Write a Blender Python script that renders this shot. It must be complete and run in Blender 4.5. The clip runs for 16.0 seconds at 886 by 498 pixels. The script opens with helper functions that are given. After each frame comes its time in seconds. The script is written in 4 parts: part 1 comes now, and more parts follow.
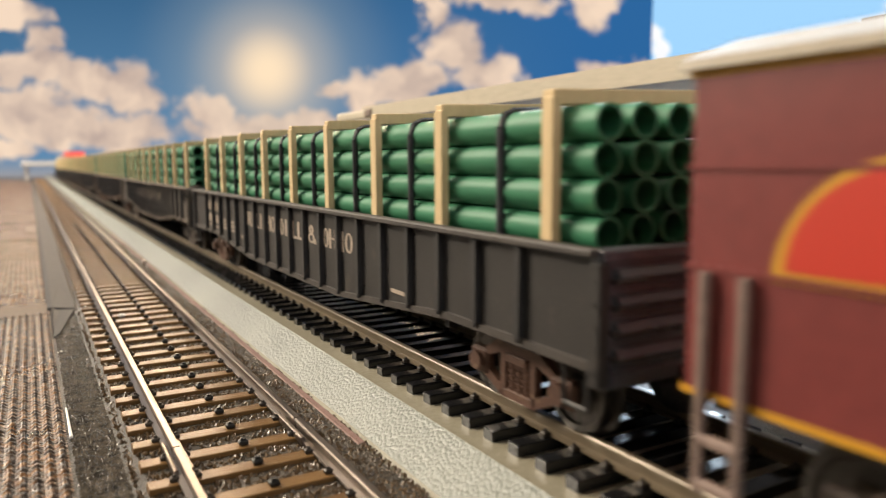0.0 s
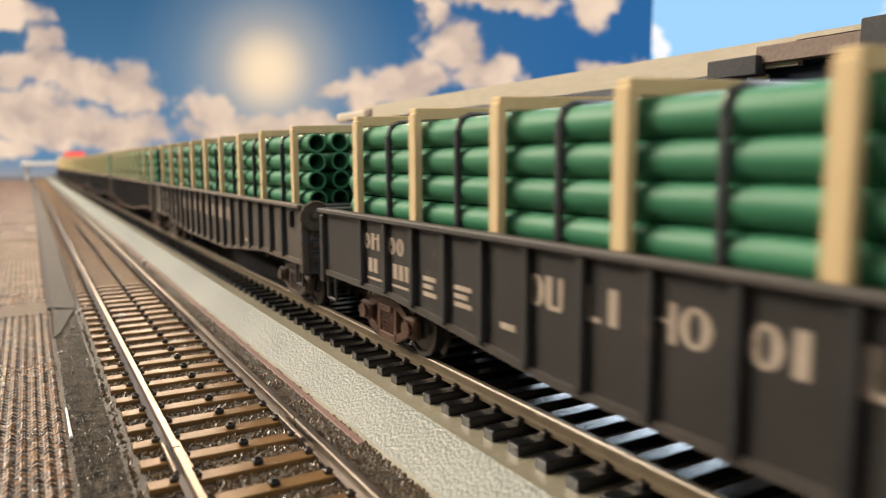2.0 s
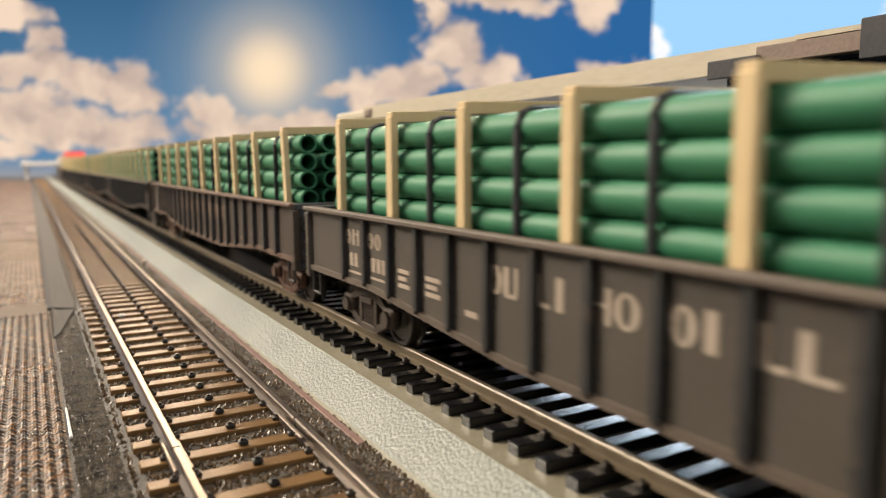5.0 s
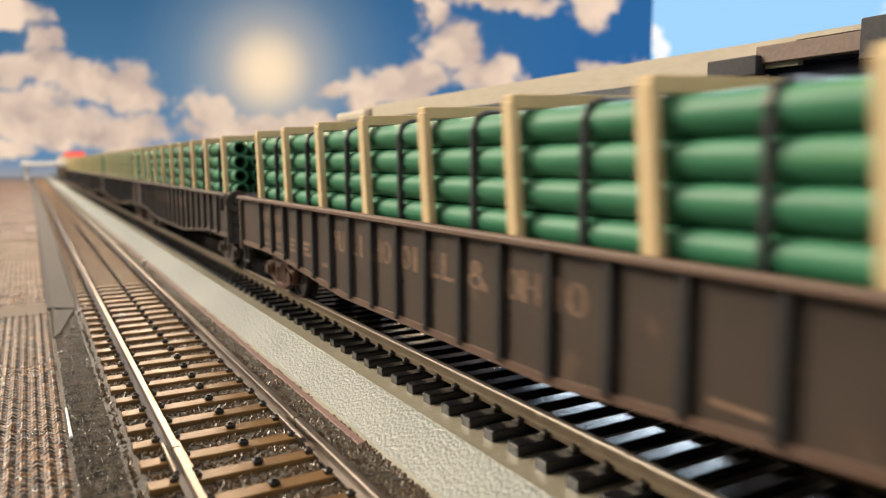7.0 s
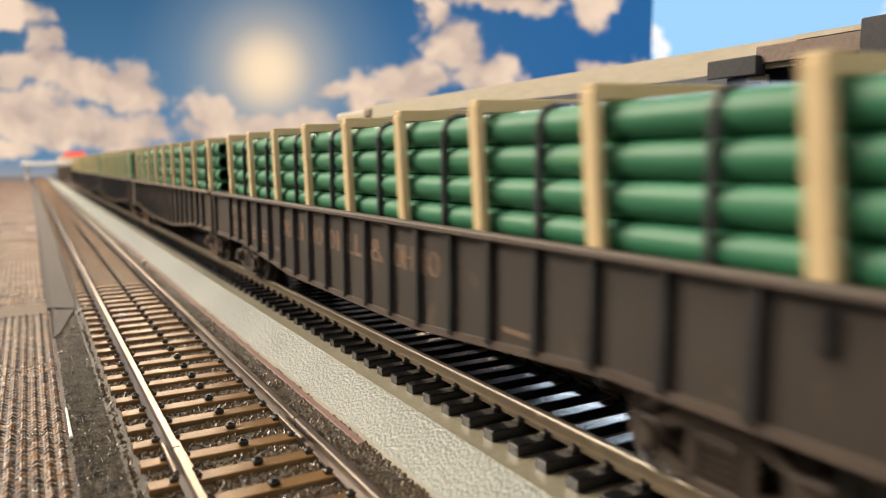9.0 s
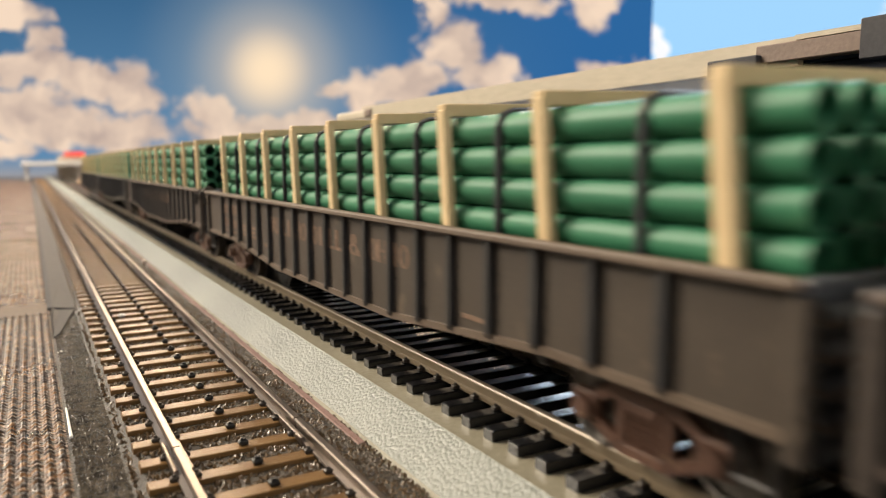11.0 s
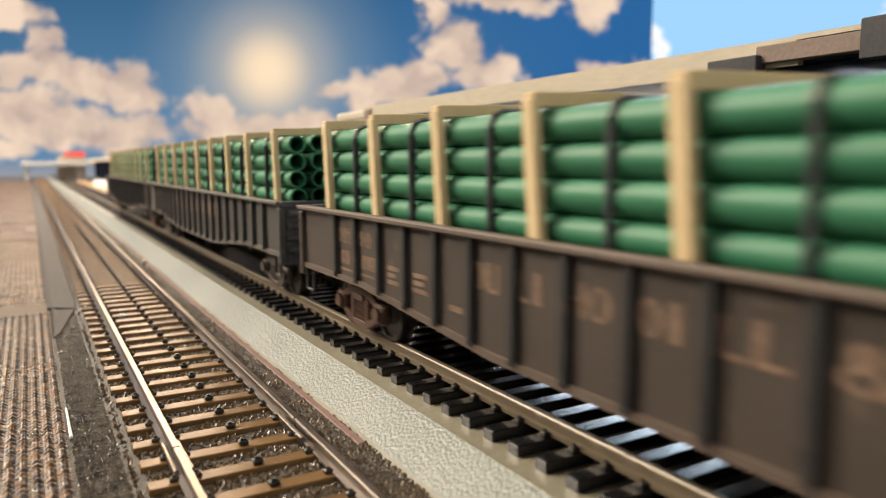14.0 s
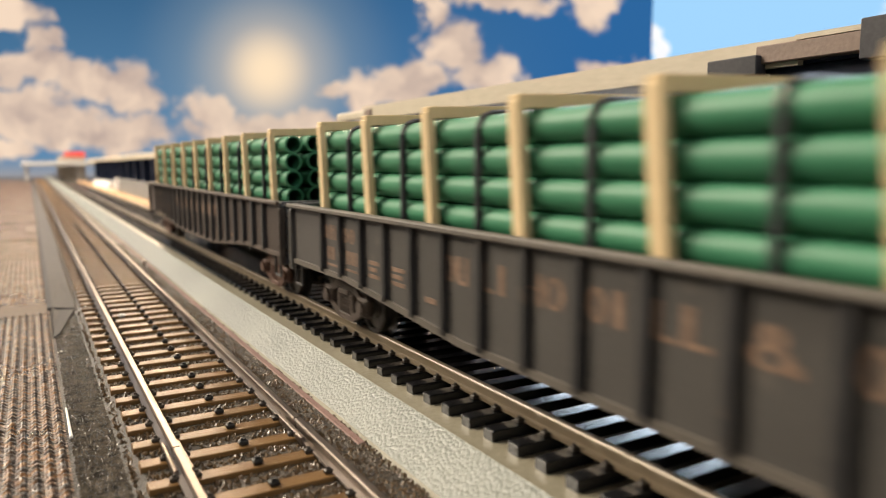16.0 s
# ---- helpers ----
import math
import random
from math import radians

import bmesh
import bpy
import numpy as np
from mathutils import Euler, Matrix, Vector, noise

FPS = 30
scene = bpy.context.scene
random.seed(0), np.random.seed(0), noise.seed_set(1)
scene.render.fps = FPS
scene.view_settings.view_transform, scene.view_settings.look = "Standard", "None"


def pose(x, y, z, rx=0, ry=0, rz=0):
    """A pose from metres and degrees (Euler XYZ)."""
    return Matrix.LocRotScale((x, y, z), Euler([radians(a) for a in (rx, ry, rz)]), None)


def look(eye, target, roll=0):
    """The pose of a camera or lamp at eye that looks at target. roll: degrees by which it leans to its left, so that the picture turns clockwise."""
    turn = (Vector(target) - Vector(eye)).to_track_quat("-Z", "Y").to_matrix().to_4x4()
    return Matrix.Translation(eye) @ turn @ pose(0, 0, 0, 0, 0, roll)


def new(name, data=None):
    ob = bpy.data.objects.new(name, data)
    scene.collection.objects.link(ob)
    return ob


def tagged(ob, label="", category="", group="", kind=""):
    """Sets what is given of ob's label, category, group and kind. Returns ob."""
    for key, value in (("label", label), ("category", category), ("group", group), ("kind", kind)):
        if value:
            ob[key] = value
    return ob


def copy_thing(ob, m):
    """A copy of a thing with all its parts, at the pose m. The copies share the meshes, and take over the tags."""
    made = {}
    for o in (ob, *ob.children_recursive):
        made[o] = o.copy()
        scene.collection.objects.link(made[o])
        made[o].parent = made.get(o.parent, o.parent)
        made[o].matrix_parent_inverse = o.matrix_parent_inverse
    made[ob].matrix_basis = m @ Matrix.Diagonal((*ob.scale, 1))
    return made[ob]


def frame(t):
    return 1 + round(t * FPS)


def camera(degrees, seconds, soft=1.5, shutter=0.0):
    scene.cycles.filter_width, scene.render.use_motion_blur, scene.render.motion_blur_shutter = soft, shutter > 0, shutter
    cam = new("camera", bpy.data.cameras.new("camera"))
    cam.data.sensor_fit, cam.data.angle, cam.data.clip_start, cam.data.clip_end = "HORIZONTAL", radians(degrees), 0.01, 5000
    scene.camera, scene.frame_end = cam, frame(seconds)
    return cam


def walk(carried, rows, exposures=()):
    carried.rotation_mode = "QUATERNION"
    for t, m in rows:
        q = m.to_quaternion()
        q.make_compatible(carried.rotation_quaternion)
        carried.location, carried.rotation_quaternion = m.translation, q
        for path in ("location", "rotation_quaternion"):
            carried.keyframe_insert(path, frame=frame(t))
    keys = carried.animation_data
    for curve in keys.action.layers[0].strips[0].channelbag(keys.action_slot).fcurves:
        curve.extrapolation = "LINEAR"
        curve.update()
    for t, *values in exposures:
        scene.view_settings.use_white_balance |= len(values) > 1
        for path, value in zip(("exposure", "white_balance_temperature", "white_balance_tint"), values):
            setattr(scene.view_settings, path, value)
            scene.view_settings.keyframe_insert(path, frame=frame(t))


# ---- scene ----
cam = camera(63.0, 16.0, soft=1.1, shutter=0.5)
CAM_X, CAM_Z = -0.0004, 0.04244
TILT, TURN, LEAN = 6.90, -29.64, -0.3
CAM = pose(CAM_X, 0, CAM_Z, 0, 0, TURN) @ pose(0, 0, 0, 90 - TILT, 0, 0) @ pose(0, 0, 0, 0, 0, LEAN)
walk(cam, [(0.0, CAM), (16.0, CAM)], exposures=[(0.0, 0.0), (16.0, 0.0)])
cam.data.dof.use_dof = True
cam.data.dof.focus_distance = 0.125
cam.data.dof.aperture_fstop = 24

# ---- light ----
world = bpy.data.worlds.new("room_light")
scene.world = world
world.use_nodes = True
world.node_tree.nodes["Background"].inputs[0].default_value = (0.9, 0.85, 0.8, 1)
world.node_tree.nodes["Background"].inputs[1].default_value = 0.05


def area_lamp(name, eye, target, size_x, size_y, watts, colour):
    data = bpy.data.lights.new(name, "AREA")
    data.shape, data.size, data.size_y, data.energy, data.color = "RECTANGLE", size_x, size_y, watts, colour
    ob = new(name, data)
    ob.matrix_world = look(eye, target)
    return ob


area_lamp("ceiling_lamp", (-0.45, 1.05, 1.4), (0.05, 0.9, 0), 1.0, 0.5, 31, (1.0, 0.87, 0.70))
# added fill from the left, for the near sides of cars and pipes
area_lamp("side_ceiling_lamp", (-1.2, 1.6, 1.1), (0.06, 0.9, 0.02), 1.0, 0.5, 70, (1.0, 0.87, 0.70))
# added fill behind the camera, for car ends and pipe mouths
area_lamp("rear_window_light", (-0.1, -1.5, 0.75), (0.07, 0.3, 0.02), 1.0, 0.7, 8, (0.97, 0.98, 1.0))
# unseen warm panel, hung low so that rails and ties mirror it
area_lamp("far_ceiling_lamp", (0.68, 2.02, 0.69), (0.06, 0.25, 0), 1.2, 0.24, 23, (1.0, 0.74, 0.49))
# unseen cool panel, placed for blue-white glints on the black ties
area_lamp("window_light", (1.63, 1.47, 0.84), (0.1, 0.1, 0), 1.5, 0.66, 40, (0.75, 0.88, 1.0))

MM = 0.001
SX, SY = 1.031, 1.091     # drawn widths and lengths to true ones
SLANT = 0.105             # how far things stand further on for each unit they stand further out


# ---- materials ----
def links(m):
    return m.node_tree.nodes, m.node_tree.links


def surface(name, a, b, rough=0.6, metal=0.0, grain=1.0, coarse=12.0, bump=0.15, bump_mm=0.2, specks=None, varied=0.0, gloss=0.5, stretch=(1, 1, 1)):
    """Two colours mixed by noise at two sizes (mm), relief from the finer one."""
    m = bpy.data.materials.new(name)
    m.use_nodes = True
    n, l = links(m)
    p = n["Principled BSDF"]
    tc = n.new("ShaderNodeTexCoord")
    mp = n.new("ShaderNodeMapping")
    mp.inputs["Scale"].default_value = stretch
    l.new(tc.outputs["Object"], mp.inputs["Vector"])
    fine = n.new("ShaderNodeTexNoise")
    fine.inputs["Scale"].default_value = 1 / (grain * MM)
    fine.inputs["Detail"].default_value = 3
    big = n.new("ShaderNodeTexNoise")
    big.inputs["Scale"].default_value = 1 / (coarse * MM)
    big.inputs["Detail"].default_value = 4
    l.new(mp.outputs[0], fine.inputs["Vector"])
    l.new(mp.outputs[0], big.inputs["Vector"])
    add = n.new("ShaderNodeMath")
    add.operation = "ADD"
    l.new(fine.outputs["Fac"], add.inputs[0])
    l.new(big.outputs["Fac"], add.inputs[1])
    src = add.outputs[0]
    if varied:
        oi = n.new("ShaderNodeObjectInfo")
        v = n.new("ShaderNodeMath")
        v.operation = "MULTIPLY_ADD"
        v.inputs[1].default_value = varied
        l.new(oi.outputs["Random"], v.inputs[0])
        l.new(src, v.inputs[2])
        src = v.outputs[0]
    ramp = n.new("ShaderNodeMapRange")
    ramp.inputs["From Min"].default_value = 0.7
    ramp.inputs["From Max"].default_value = 1.3 + varied
    l.new(src, ramp.inputs["Value"])
    mix = n.new("ShaderNodeMix")
    mix.data_type = "RGBA"
    mix.inputs["A"].default_value = (*a, 1)
    mix.inputs["B"].default_value = (*b, 1)
    l.new(ramp.outputs[0], mix.inputs["Factor"])
    col = mix.outputs["Result"]
    if specks:
        sp = n.new("ShaderNodeTexNoise")
        sp.inputs["Scale"].default_value = 1 / (specks[1] * MM)
        sp.inputs["Detail"].default_value = 5
        l.new(mp.outputs[0], sp.inputs["Vector"])
        sr = n.new("ShaderNodeMapRange")
        sr.inputs["From Min"].default_value = specks[2]
        sr.inputs["From Max"].default_value = specks[2] + 0.08
        l.new(sp.outputs["Fac"], sr.inputs["Value"])
        mx = n.new("ShaderNodeMix")
        mx.data_type = "RGBA"
        l.new(sr.outputs[0], mx.inputs["Factor"])
        l.new(col, mx.inputs["A"])
        mx.inputs["B"].default_value = (*specks[0], 1)
        col = mx.outputs["Result"]
    l.new(col, p.inputs["Base Color"])
    rr = n.new("ShaderNodeMapRange")
    rr.inputs["To Min"].default_value = max(0.02, rough - 0.12)
    rr.inputs["To Max"].default_value = min(1.0, rough + 0.12)
    l.new(big.outputs["Fac"], rr.inputs["Value"])
    l.new(rr.outputs[0], p.inputs["Roughness"])
    p.inputs["Metallic"].default_value = metal
    p.inputs["Specular IOR Level"].default_value = gloss
    if bump:
        bp = n.new("ShaderNodeBump")
        bp.inputs["Strength"].default_value = bump
        bp.inputs["Distance"].default_value = bump_mm * MM
        l.new(fine.outputs["Fac"], bp.inputs["Height"])
        l.new(bp.outputs[0], p.inputs["Normal"])
    return m


def cobbled(name, a, b, cell, rough, depth, gloss=0.5):
    """Small raised pebbles moulded in a surface."""
    m = surface(name, a, b, rough, 0, cell * 0.5, 25, 0, gloss=gloss)
    n, l = links(m)
    p = n["Principled BSDF"]
    tc = n.new("ShaderNodeTexCoord")
    vo = n.new("ShaderNodeTexVoronoi")
    vo.feature = "F1"
    vo.inputs["Scale"].default_value = 1 / (cell * MM)
    l.new(tc.outputs["Object"], vo.inputs["Vector"])
    inv = n.new("ShaderNodeMath")
    inv.operation = "SUBTRACT"
    inv.inputs[0].default_value = 1
    l.new(vo.outputs["Distance"], inv.inputs[1])
    bp = n.new("ShaderNodeBump")
    bp.inputs["Strength"].default_value = 1.0
    bp.inputs["Distance"].default_value = depth * MM
    l.new(inv.outputs[0], bp.inputs["Height"])
    l.new(bp.outputs[0], p.inputs["Normal"])
    return m


def woven(name):
    """Tan cloth with rows of stitches along the track."""
    m = surface(name, (0.03, 0.014, 0.005), (0.30, 0.15, 0.055), 0.30, 0, 0.5, 30, 0, gloss=0.35)
    n, l = links(m)
    p = n["Principled BSDF"]
    tc = n.new("ShaderNodeTexCoord")
    mp = n.new("ShaderNodeMapping")
    mp.inputs["Scale"].default_value = (1 / (0.5 * MM), 1 / (0.8 * MM), 0)
    l.new(tc.outputs["Object"], mp.inputs["Vector"])
    vo = n.new("ShaderNodeTexVoronoi")
    vo.inputs["Scale"].default_value = 1
    vo.inputs["Randomness"].default_value = 0.25
    l.new(mp.outputs[0], vo.inputs["Vector"])
    inv = n.new("ShaderNodeMath")
    inv.operation = "SUBTRACT"
    inv.inputs[0].default_value = 1
    l.new(vo.outputs["Distance"], inv.inputs[1])
    bp = n.new("ShaderNodeBump")
    bp.inputs["Strength"].default_value = 1.0
    bp.inputs["Distance"].default_value = 0.25 * MM
    l.new(inv.outputs[0], bp.inputs["Height"])
    l.new(bp.outputs[0], p.inputs["Normal"])
    # tan stitches over a dark ground weave
    knots = n.new("ShaderNodeTexVoronoi")
    knots.inputs["Scale"].default_value = 1
    knots.inputs["Randomness"].default_value = 0.45
    mk = n.new("ShaderNodeMapping")
    mk.inputs["Scale"].default_value = (1 / (1.6 * MM), 1 / (1.0 * MM), 0)
    mk.inputs["Location"].default_value = (-0.25, 0, 0)
    l.new(tc.outputs["Object"], mk.inputs["Vector"])
    l.new(mk.outputs[0], knots.inputs["Vector"])
    ramp = n.new("ShaderNodeValToRGB")
    ramp.color_ramp.elements[0].position = 0.22
    ramp.color_ramp.elements[0].color = (0.20, 0.098, 0.036, 1)
    ramp.color_ramp.elements[1].position = 0.55
    ramp.color_ramp.elements[1].color = (0.022, 0.012, 0.006, 1)
    l.new(knots.outputs["Distance"], ramp.inputs["Fac"])
    l.new(ramp.outputs["Color"], p.inputs["Base Color"])
    return m


def plain(name, colour, rough=0.6, metal=0.0):
    m = bpy.data.materials.new(name)
    m.use_nodes = True
    p = m.node_tree.nodes["Principled BSDF"]
    p.inputs["Base Color"].default_value = (*colour, 1)
    p.inputs["Roughness"].default_value = rough
    p.inputs["Metallic"].default_value = metal
    return m


FELT = surface("black_roofing_sheet", (0.010, 0.009, 0.008), (0.04, 0.034, 0.028), 0.34, 0, 0.5, 10, 1.0, 0.5, ((0.12, 0.10, 0.08), 0.45, 0.66))
GRAVEL = surface("brown_ballast", (0.010, 0.007, 0.004), (0.042, 0.029, 0.016), 0.5, 0, 0.5, 9, 1.0, 0.5, ((0.2, 0.15, 0.09), 0.5, 0.68))
GRAIN = surface("ballast_grain", (0.028, 0.016, 0.006), (0.135, 0.082, 0.036), 0.32, 0, 0.9, 3, 0.2, 0.1)
GRIT = surface("black_grit", (0.022, 0.019, 0.015), (0.19, 0.155, 0.115), 0.2, 0, 0.9, 3, 0.2, 0.1)
TIE_BROWN = surface("brown_plastic_tie", (0.085, 0.044, 0.014), (0.18, 0.100, 0.036), 0.30, 0, 0.4, 5, 0.8, 0.12, varied=0.5, gloss=0.35, stretch=(0.12, 1, 1))
TIE_BLACK = surface("black_plastic_tie", (0.004, 0.004, 0.005), (0.012, 0.012, 0.013), 0.15, 0, 0.3, 6, 0.3, 0.04, varied=0.3, gloss=0.55, stretch=(0.12, 1, 1))
STEEL = surface("nickel_rail", (0.19, 0.16, 0.14), (0.31, 0.265, 0.23), 0.33, 1, 1.2, 9, 0.15, 0.05, ((0.09, 0.065, 0.045), 4.0, 0.58), stretch=(1, 0.08, 1))
RAIL_BROWN = surface("weathered_rail", (0.135, 0.105, 0.068), (0.22, 0.175, 0.118), 0.36, 0.2, 1.5, 20, 0.1, 0.05, stretch=(1, 0.05, 1))
# dark puts shade beside the near rails into the colour; far chairs are black
CHAIR = surface("dark_rail_chair", (0.012, 0.010, 0.008), (0.05, 0.036, 0.024), 0.5, 0, 0.4, 3, 0.2, 0.1)
STUD = plain("dark_metal_stud", (0.012, 0.012, 0.012), 0.4)
BED_FLAT = surface("smooth_grey_roadbed", (0.185, 0.168, 0.122), (0.26, 0.238, 0.18), 0.34, 0, 0.8, 30, 0.35, 0.2, gloss=0.7)
BED_COBBLE = cobbled("cobbled_grey_roadbed", (0.165, 0.178, 0.162), (0.26, 0.272, 0.245), 0.55, 0.36, 0.20, 0.42)
BED_LIP = surface("olive_roadbed_edge", (0.13, 0.115, 0.07), (0.2, 0.18, 0.12), 0.5, 0, 0.6, 15, 0.3, 0.2)
PINK = surface("pink_foam_strip", (0.13, 0.075, 0.065), (0.22, 0.13, 0.11), 0.7, 0, 0.8, 15, 0.2, 0.2)
CLOTH = woven("tan_woven_cloth")
# one colour for all ribs, darker and bluer than most side panels
RIB_DARK = surface("bare_blue_black_rib_paint", (0.019, 0.019, 0.021), (0.036, 0.034, 0.034), 0.45, 0, 0.5, 8, 0.25, 0.06, ((0.06, 0.047, 0.038), 3.0, 0.62))
TAPE = surface("grey_cloth_tape", (0.022, 0.022, 0.025), (0.055, 0.054, 0.057), 0.6, 0, 0.7, 12, 0.4, 0.3, gloss=0.2)
WOODEN = surface("pale_stripwood", (0.55, 0.40, 0.21), (0.70, 0.54, 0.31), 0.6, 0, 0.4, 9, 0.35, 0.1, stretch=(1, 1, 0.12), varied=0.3)
PIPE_GREEN = surface("green_plastic_pipe", (0.023, 0.138, 0.070), (0.050, 0.215, 0.112), 0.50, 0, 1.0, 14, 0.12, 0.05, ((0.09, 0.25, 0.12), 6, 0.62), varied=0.4, gloss=0.32, stretch=(1, 0.12, 1))
STRAP = surface("black_strap_rubber", (0.016, 0.017, 0.021), (0.034, 0.036, 0.044), 0.45, 0, 0.6, 5, 0.2, 0.1)
# dark end paint, its blue-grey lift standing in for daylight reflected there
END_DAYLIT = surface("blue_black_end_paint", (0.050, 0.055, 0.066), (0.115, 0.117, 0.125), 0.30, 0, 0.6, 7, 0.3, 0.08, ((0.10, 0.085, 0.07), 2.5, 0.62), gloss=0.6)
IRON = surface("black_underframe", (0.010, 0.009, 0.009), (0.025, 0.021, 0.019), 0.5, 0, 0.6, 6, 0.2, 0.1)
RUST = surface("rust_brown_truck", (0.065, 0.030, 0.020), (0.13, 0.065, 0.042), 0.6, 0, 0.6, 5, 0.4, 0.15, ((0.2, 0.13, 0.08), 1.2, 0.62))
TRUCK_DARK = surface("dark_brown_truck", (0.045, 0.032, 0.026), (0.09, 0.066, 0.052), 0.6, 0, 0.6, 5, 0.4, 0.15)
WHEEL = surface("wheel_metal", (0.05, 0.045, 0.04), (0.12, 0.11, 0.1), 0.35, 0.8, 1, 6, 0.05, 0.05)
LETTER = surface("cream_lettering", (0.36, 0.29, 0.23), (0.46, 0.38, 0.31), 0.6, 0, 0.5, 6, 0)
LETTER_FADED = surface("faded_lettering", (0.12, 0.072, 0.048), (0.27, 0.175, 0.12), 0.6, 0, 0.8, 4, 0)
RED = surface("red_caboose_paint", (0.145, 0.026, 0.024), (0.19, 0.036, 0.032), 0.45, 0, 2, 30, 0.05, 0.05)
LADDER = surface("dull_ladder_paint", (0.17, 0.115, 0.095), (0.25, 0.18, 0.15), 0.6, 0, 1, 8, 0.1, 0.05)
BRIGHT_RED = plain("bright_red_emblem", (0.48, 0.035, 0.018), 0.45)
YELLOW = plain("yellow_stripe", (0.50, 0.25, 0.015), 0.5)
ROOF = surface("tan_roof", (0.24, 0.20, 0.145), (0.32, 0.27, 0.195), 0.55, 0, 1, 15, 0.1, 0.1)
BEIGE = surface("beige_bridge_edge", (0.43, 0.375, 0.29), (0.51, 0.45, 0.355), 0.6, 0, 1, 40, 0.2, 0.2, stretch=(1, 0.2, 1))
BRIDGE_BROWN = surface("brown_girder", (0.15, 0.105, 0.085), (0.22, 0.16, 0.13), 0.6, 0, 0.8, 12, 0.3, 0.2)
BRIDGE_GREY = surface("dark_grey_girder", (0.028, 0.028, 0.034), (0.048, 0.047, 0.053), 0.5, 0, 0.8, 12, 0.2, 0.15, gloss=0.3)
BRIDGE_NAVY = surface("blue_black_trestle", (0.004, 0.007, 0.020), (0.009, 0.015, 0.036), 0.5, 0, 2.0, 30, 0.08, 0.1, gloss=0.15)
WHITE = surface("white_board", (0.74, 0.72, 0.68), (0.82, 0.8, 0.77), 0.6, 0, 2, 40, 0.05, 0.1)
# tan that imitates warm light mirrored in the far ties
WARM_GLINT = surface("tan_baseboard", (0.38, 0.22, 0.10), (0.50, 0.32, 0.17), 0.6, 0, 1, 40, 0.1, 0.1, stretch=(1, 0.2, 1))
WALL = surface("room_wall_paint", (0.42, 0.39, 0.35), (0.48, 0.45, 0.41), 0.8, 0, 4, 200, 0.05, 0.2)
RED_ROOF = plain("red_roof", (0.6, 0.05, 0.035), 0.5)


def car_paint(name, a, b, dust):
    return surface(name, a, b, 0.5, 0, 0.5, 14, 0.3, 0.06, (dust, 5.0, 0.62))


def sky_print(name, blues, clouds, sun, cloud_cols, grey_low):
    """A printed sky, made to glow: soft-edged cloud masses broken up by noise, and a hazy sun. Sheet units."""
    m = bpy.data.materials.new(name)
    m.use_nodes = True
    n, l = links(m)
    p = n["Principled BSDF"]
    tc = n.new("ShaderNodeTexCoord")
    warp = n.new("ShaderNodeTexNoise")
    warp.inputs["Scale"].default_value = 14
    warp.inputs["Detail"].default_value = 6
    warp.inputs["Roughness"].default_value = 0.6
    l.new(tc.outputs["Object"], warp.inputs["Vector"])
    off = n.new("ShaderNodeVectorMath")
    off.operation = "MULTIPLY_ADD"
    off.inputs[1].default_value = (0.13, 0.10, 0)
    l.new(warp.outputs["Color"], off.inputs[0])
    l.new(tc.outputs["Object"], off.inputs[2])
    base = n.new("ShaderNodeVectorMath")
    base.operation = "SUBTRACT"
    base.inputs[1].default_value = (0.065, 0.05, 0)
    l.new(off.outputs[0], base.inputs[0])

    def blob(vec, cx, cy, rx, ry, full=0.3):
        mp = n.new("ShaderNodeMapping")
        mp.vector_type = "TEXTURE"
        mp.inputs["Location"].default_value = (cx, cy, 0)
        mp.inputs["Scale"].default_value = (rx, ry, 1)
        l.new(vec, mp.inputs["Vector"])
        ln = n.new("ShaderNodeVectorMath")
        ln.operation = "LENGTH"
        l.new(mp.outputs[0], ln.inputs[0])
        mr = n.new("ShaderNodeMapRange")
        mr.interpolation_type = "SMOOTHSTEP"
        mr.inputs["From Min"].default_value = 1.5
        mr.inputs["From Max"].default_value = full
        l.new(ln.outputs["Value"], mr.inputs["Value"])
        return mr.outputs[0]

    def maths(op, a, b):
        x = n.new("ShaderNodeMath")
        x.operation = op
        for i, v in enumerate((a, b)):
            if isinstance(v, (int, float)):
                x.inputs[i].default_value = v
            else:
                l.new(v, x.inputs[i])
        return x.outputs[0]

    def mixed(f, a, b):
        x = n.new("ShaderNodeMix")
        x.data_type = "RGBA"
        l.new(f, x.inputs["Factor"])
        for k, v in (("A", a), ("B", b)):
            if isinstance(v, tuple):
                x.inputs[k].default_value = (*v, 1)
            else:
                l.new(v, x.inputs[k])
        return x.outputs["Result"]

    total = None
    for c in clouds:
        d = blob(base.outputs[0], *c)
        total = d if total is None else maths("MAXIMUM", total, d)
    puff = n.new("ShaderNodeTexNoise")
    puff.inputs["Scale"].default_value = 22
    puff.inputs["Detail"].default_value = 7
    puff.inputs["Roughness"].default_value = 0.62
    l.new(tc.outputs["Object"], puff.inputs["Vector"])
    body = maths("ADD", total, maths("MULTIPLY", maths("SUBTRACT", puff.outputs["Fac"], 0.5), 1.1))
    mask = n.new("ShaderNodeMapRange")
    mask.interpolation_type = "SMOOTHSTEP"
    mask.inputs["From Min"].default_value = 0.34
    mask.inputs["From Max"].default_value = 0.86
    l.new(body, mask.inputs["Value"])
    sep = n.new("ShaderNodeSeparateXYZ")
    l.new(tc.outputs["Object"], sep.inputs[0])
    up = n.new("ShaderNodeMapRange")
    up.inputs["From Min"].default_value = 0.10
    up.inputs["From Max"].default_value = 0.50
    l.new(sep.outputs["Y"], up.inputs["Value"])
    sky = mixed(up.outputs[0], blues[0], blues[1])
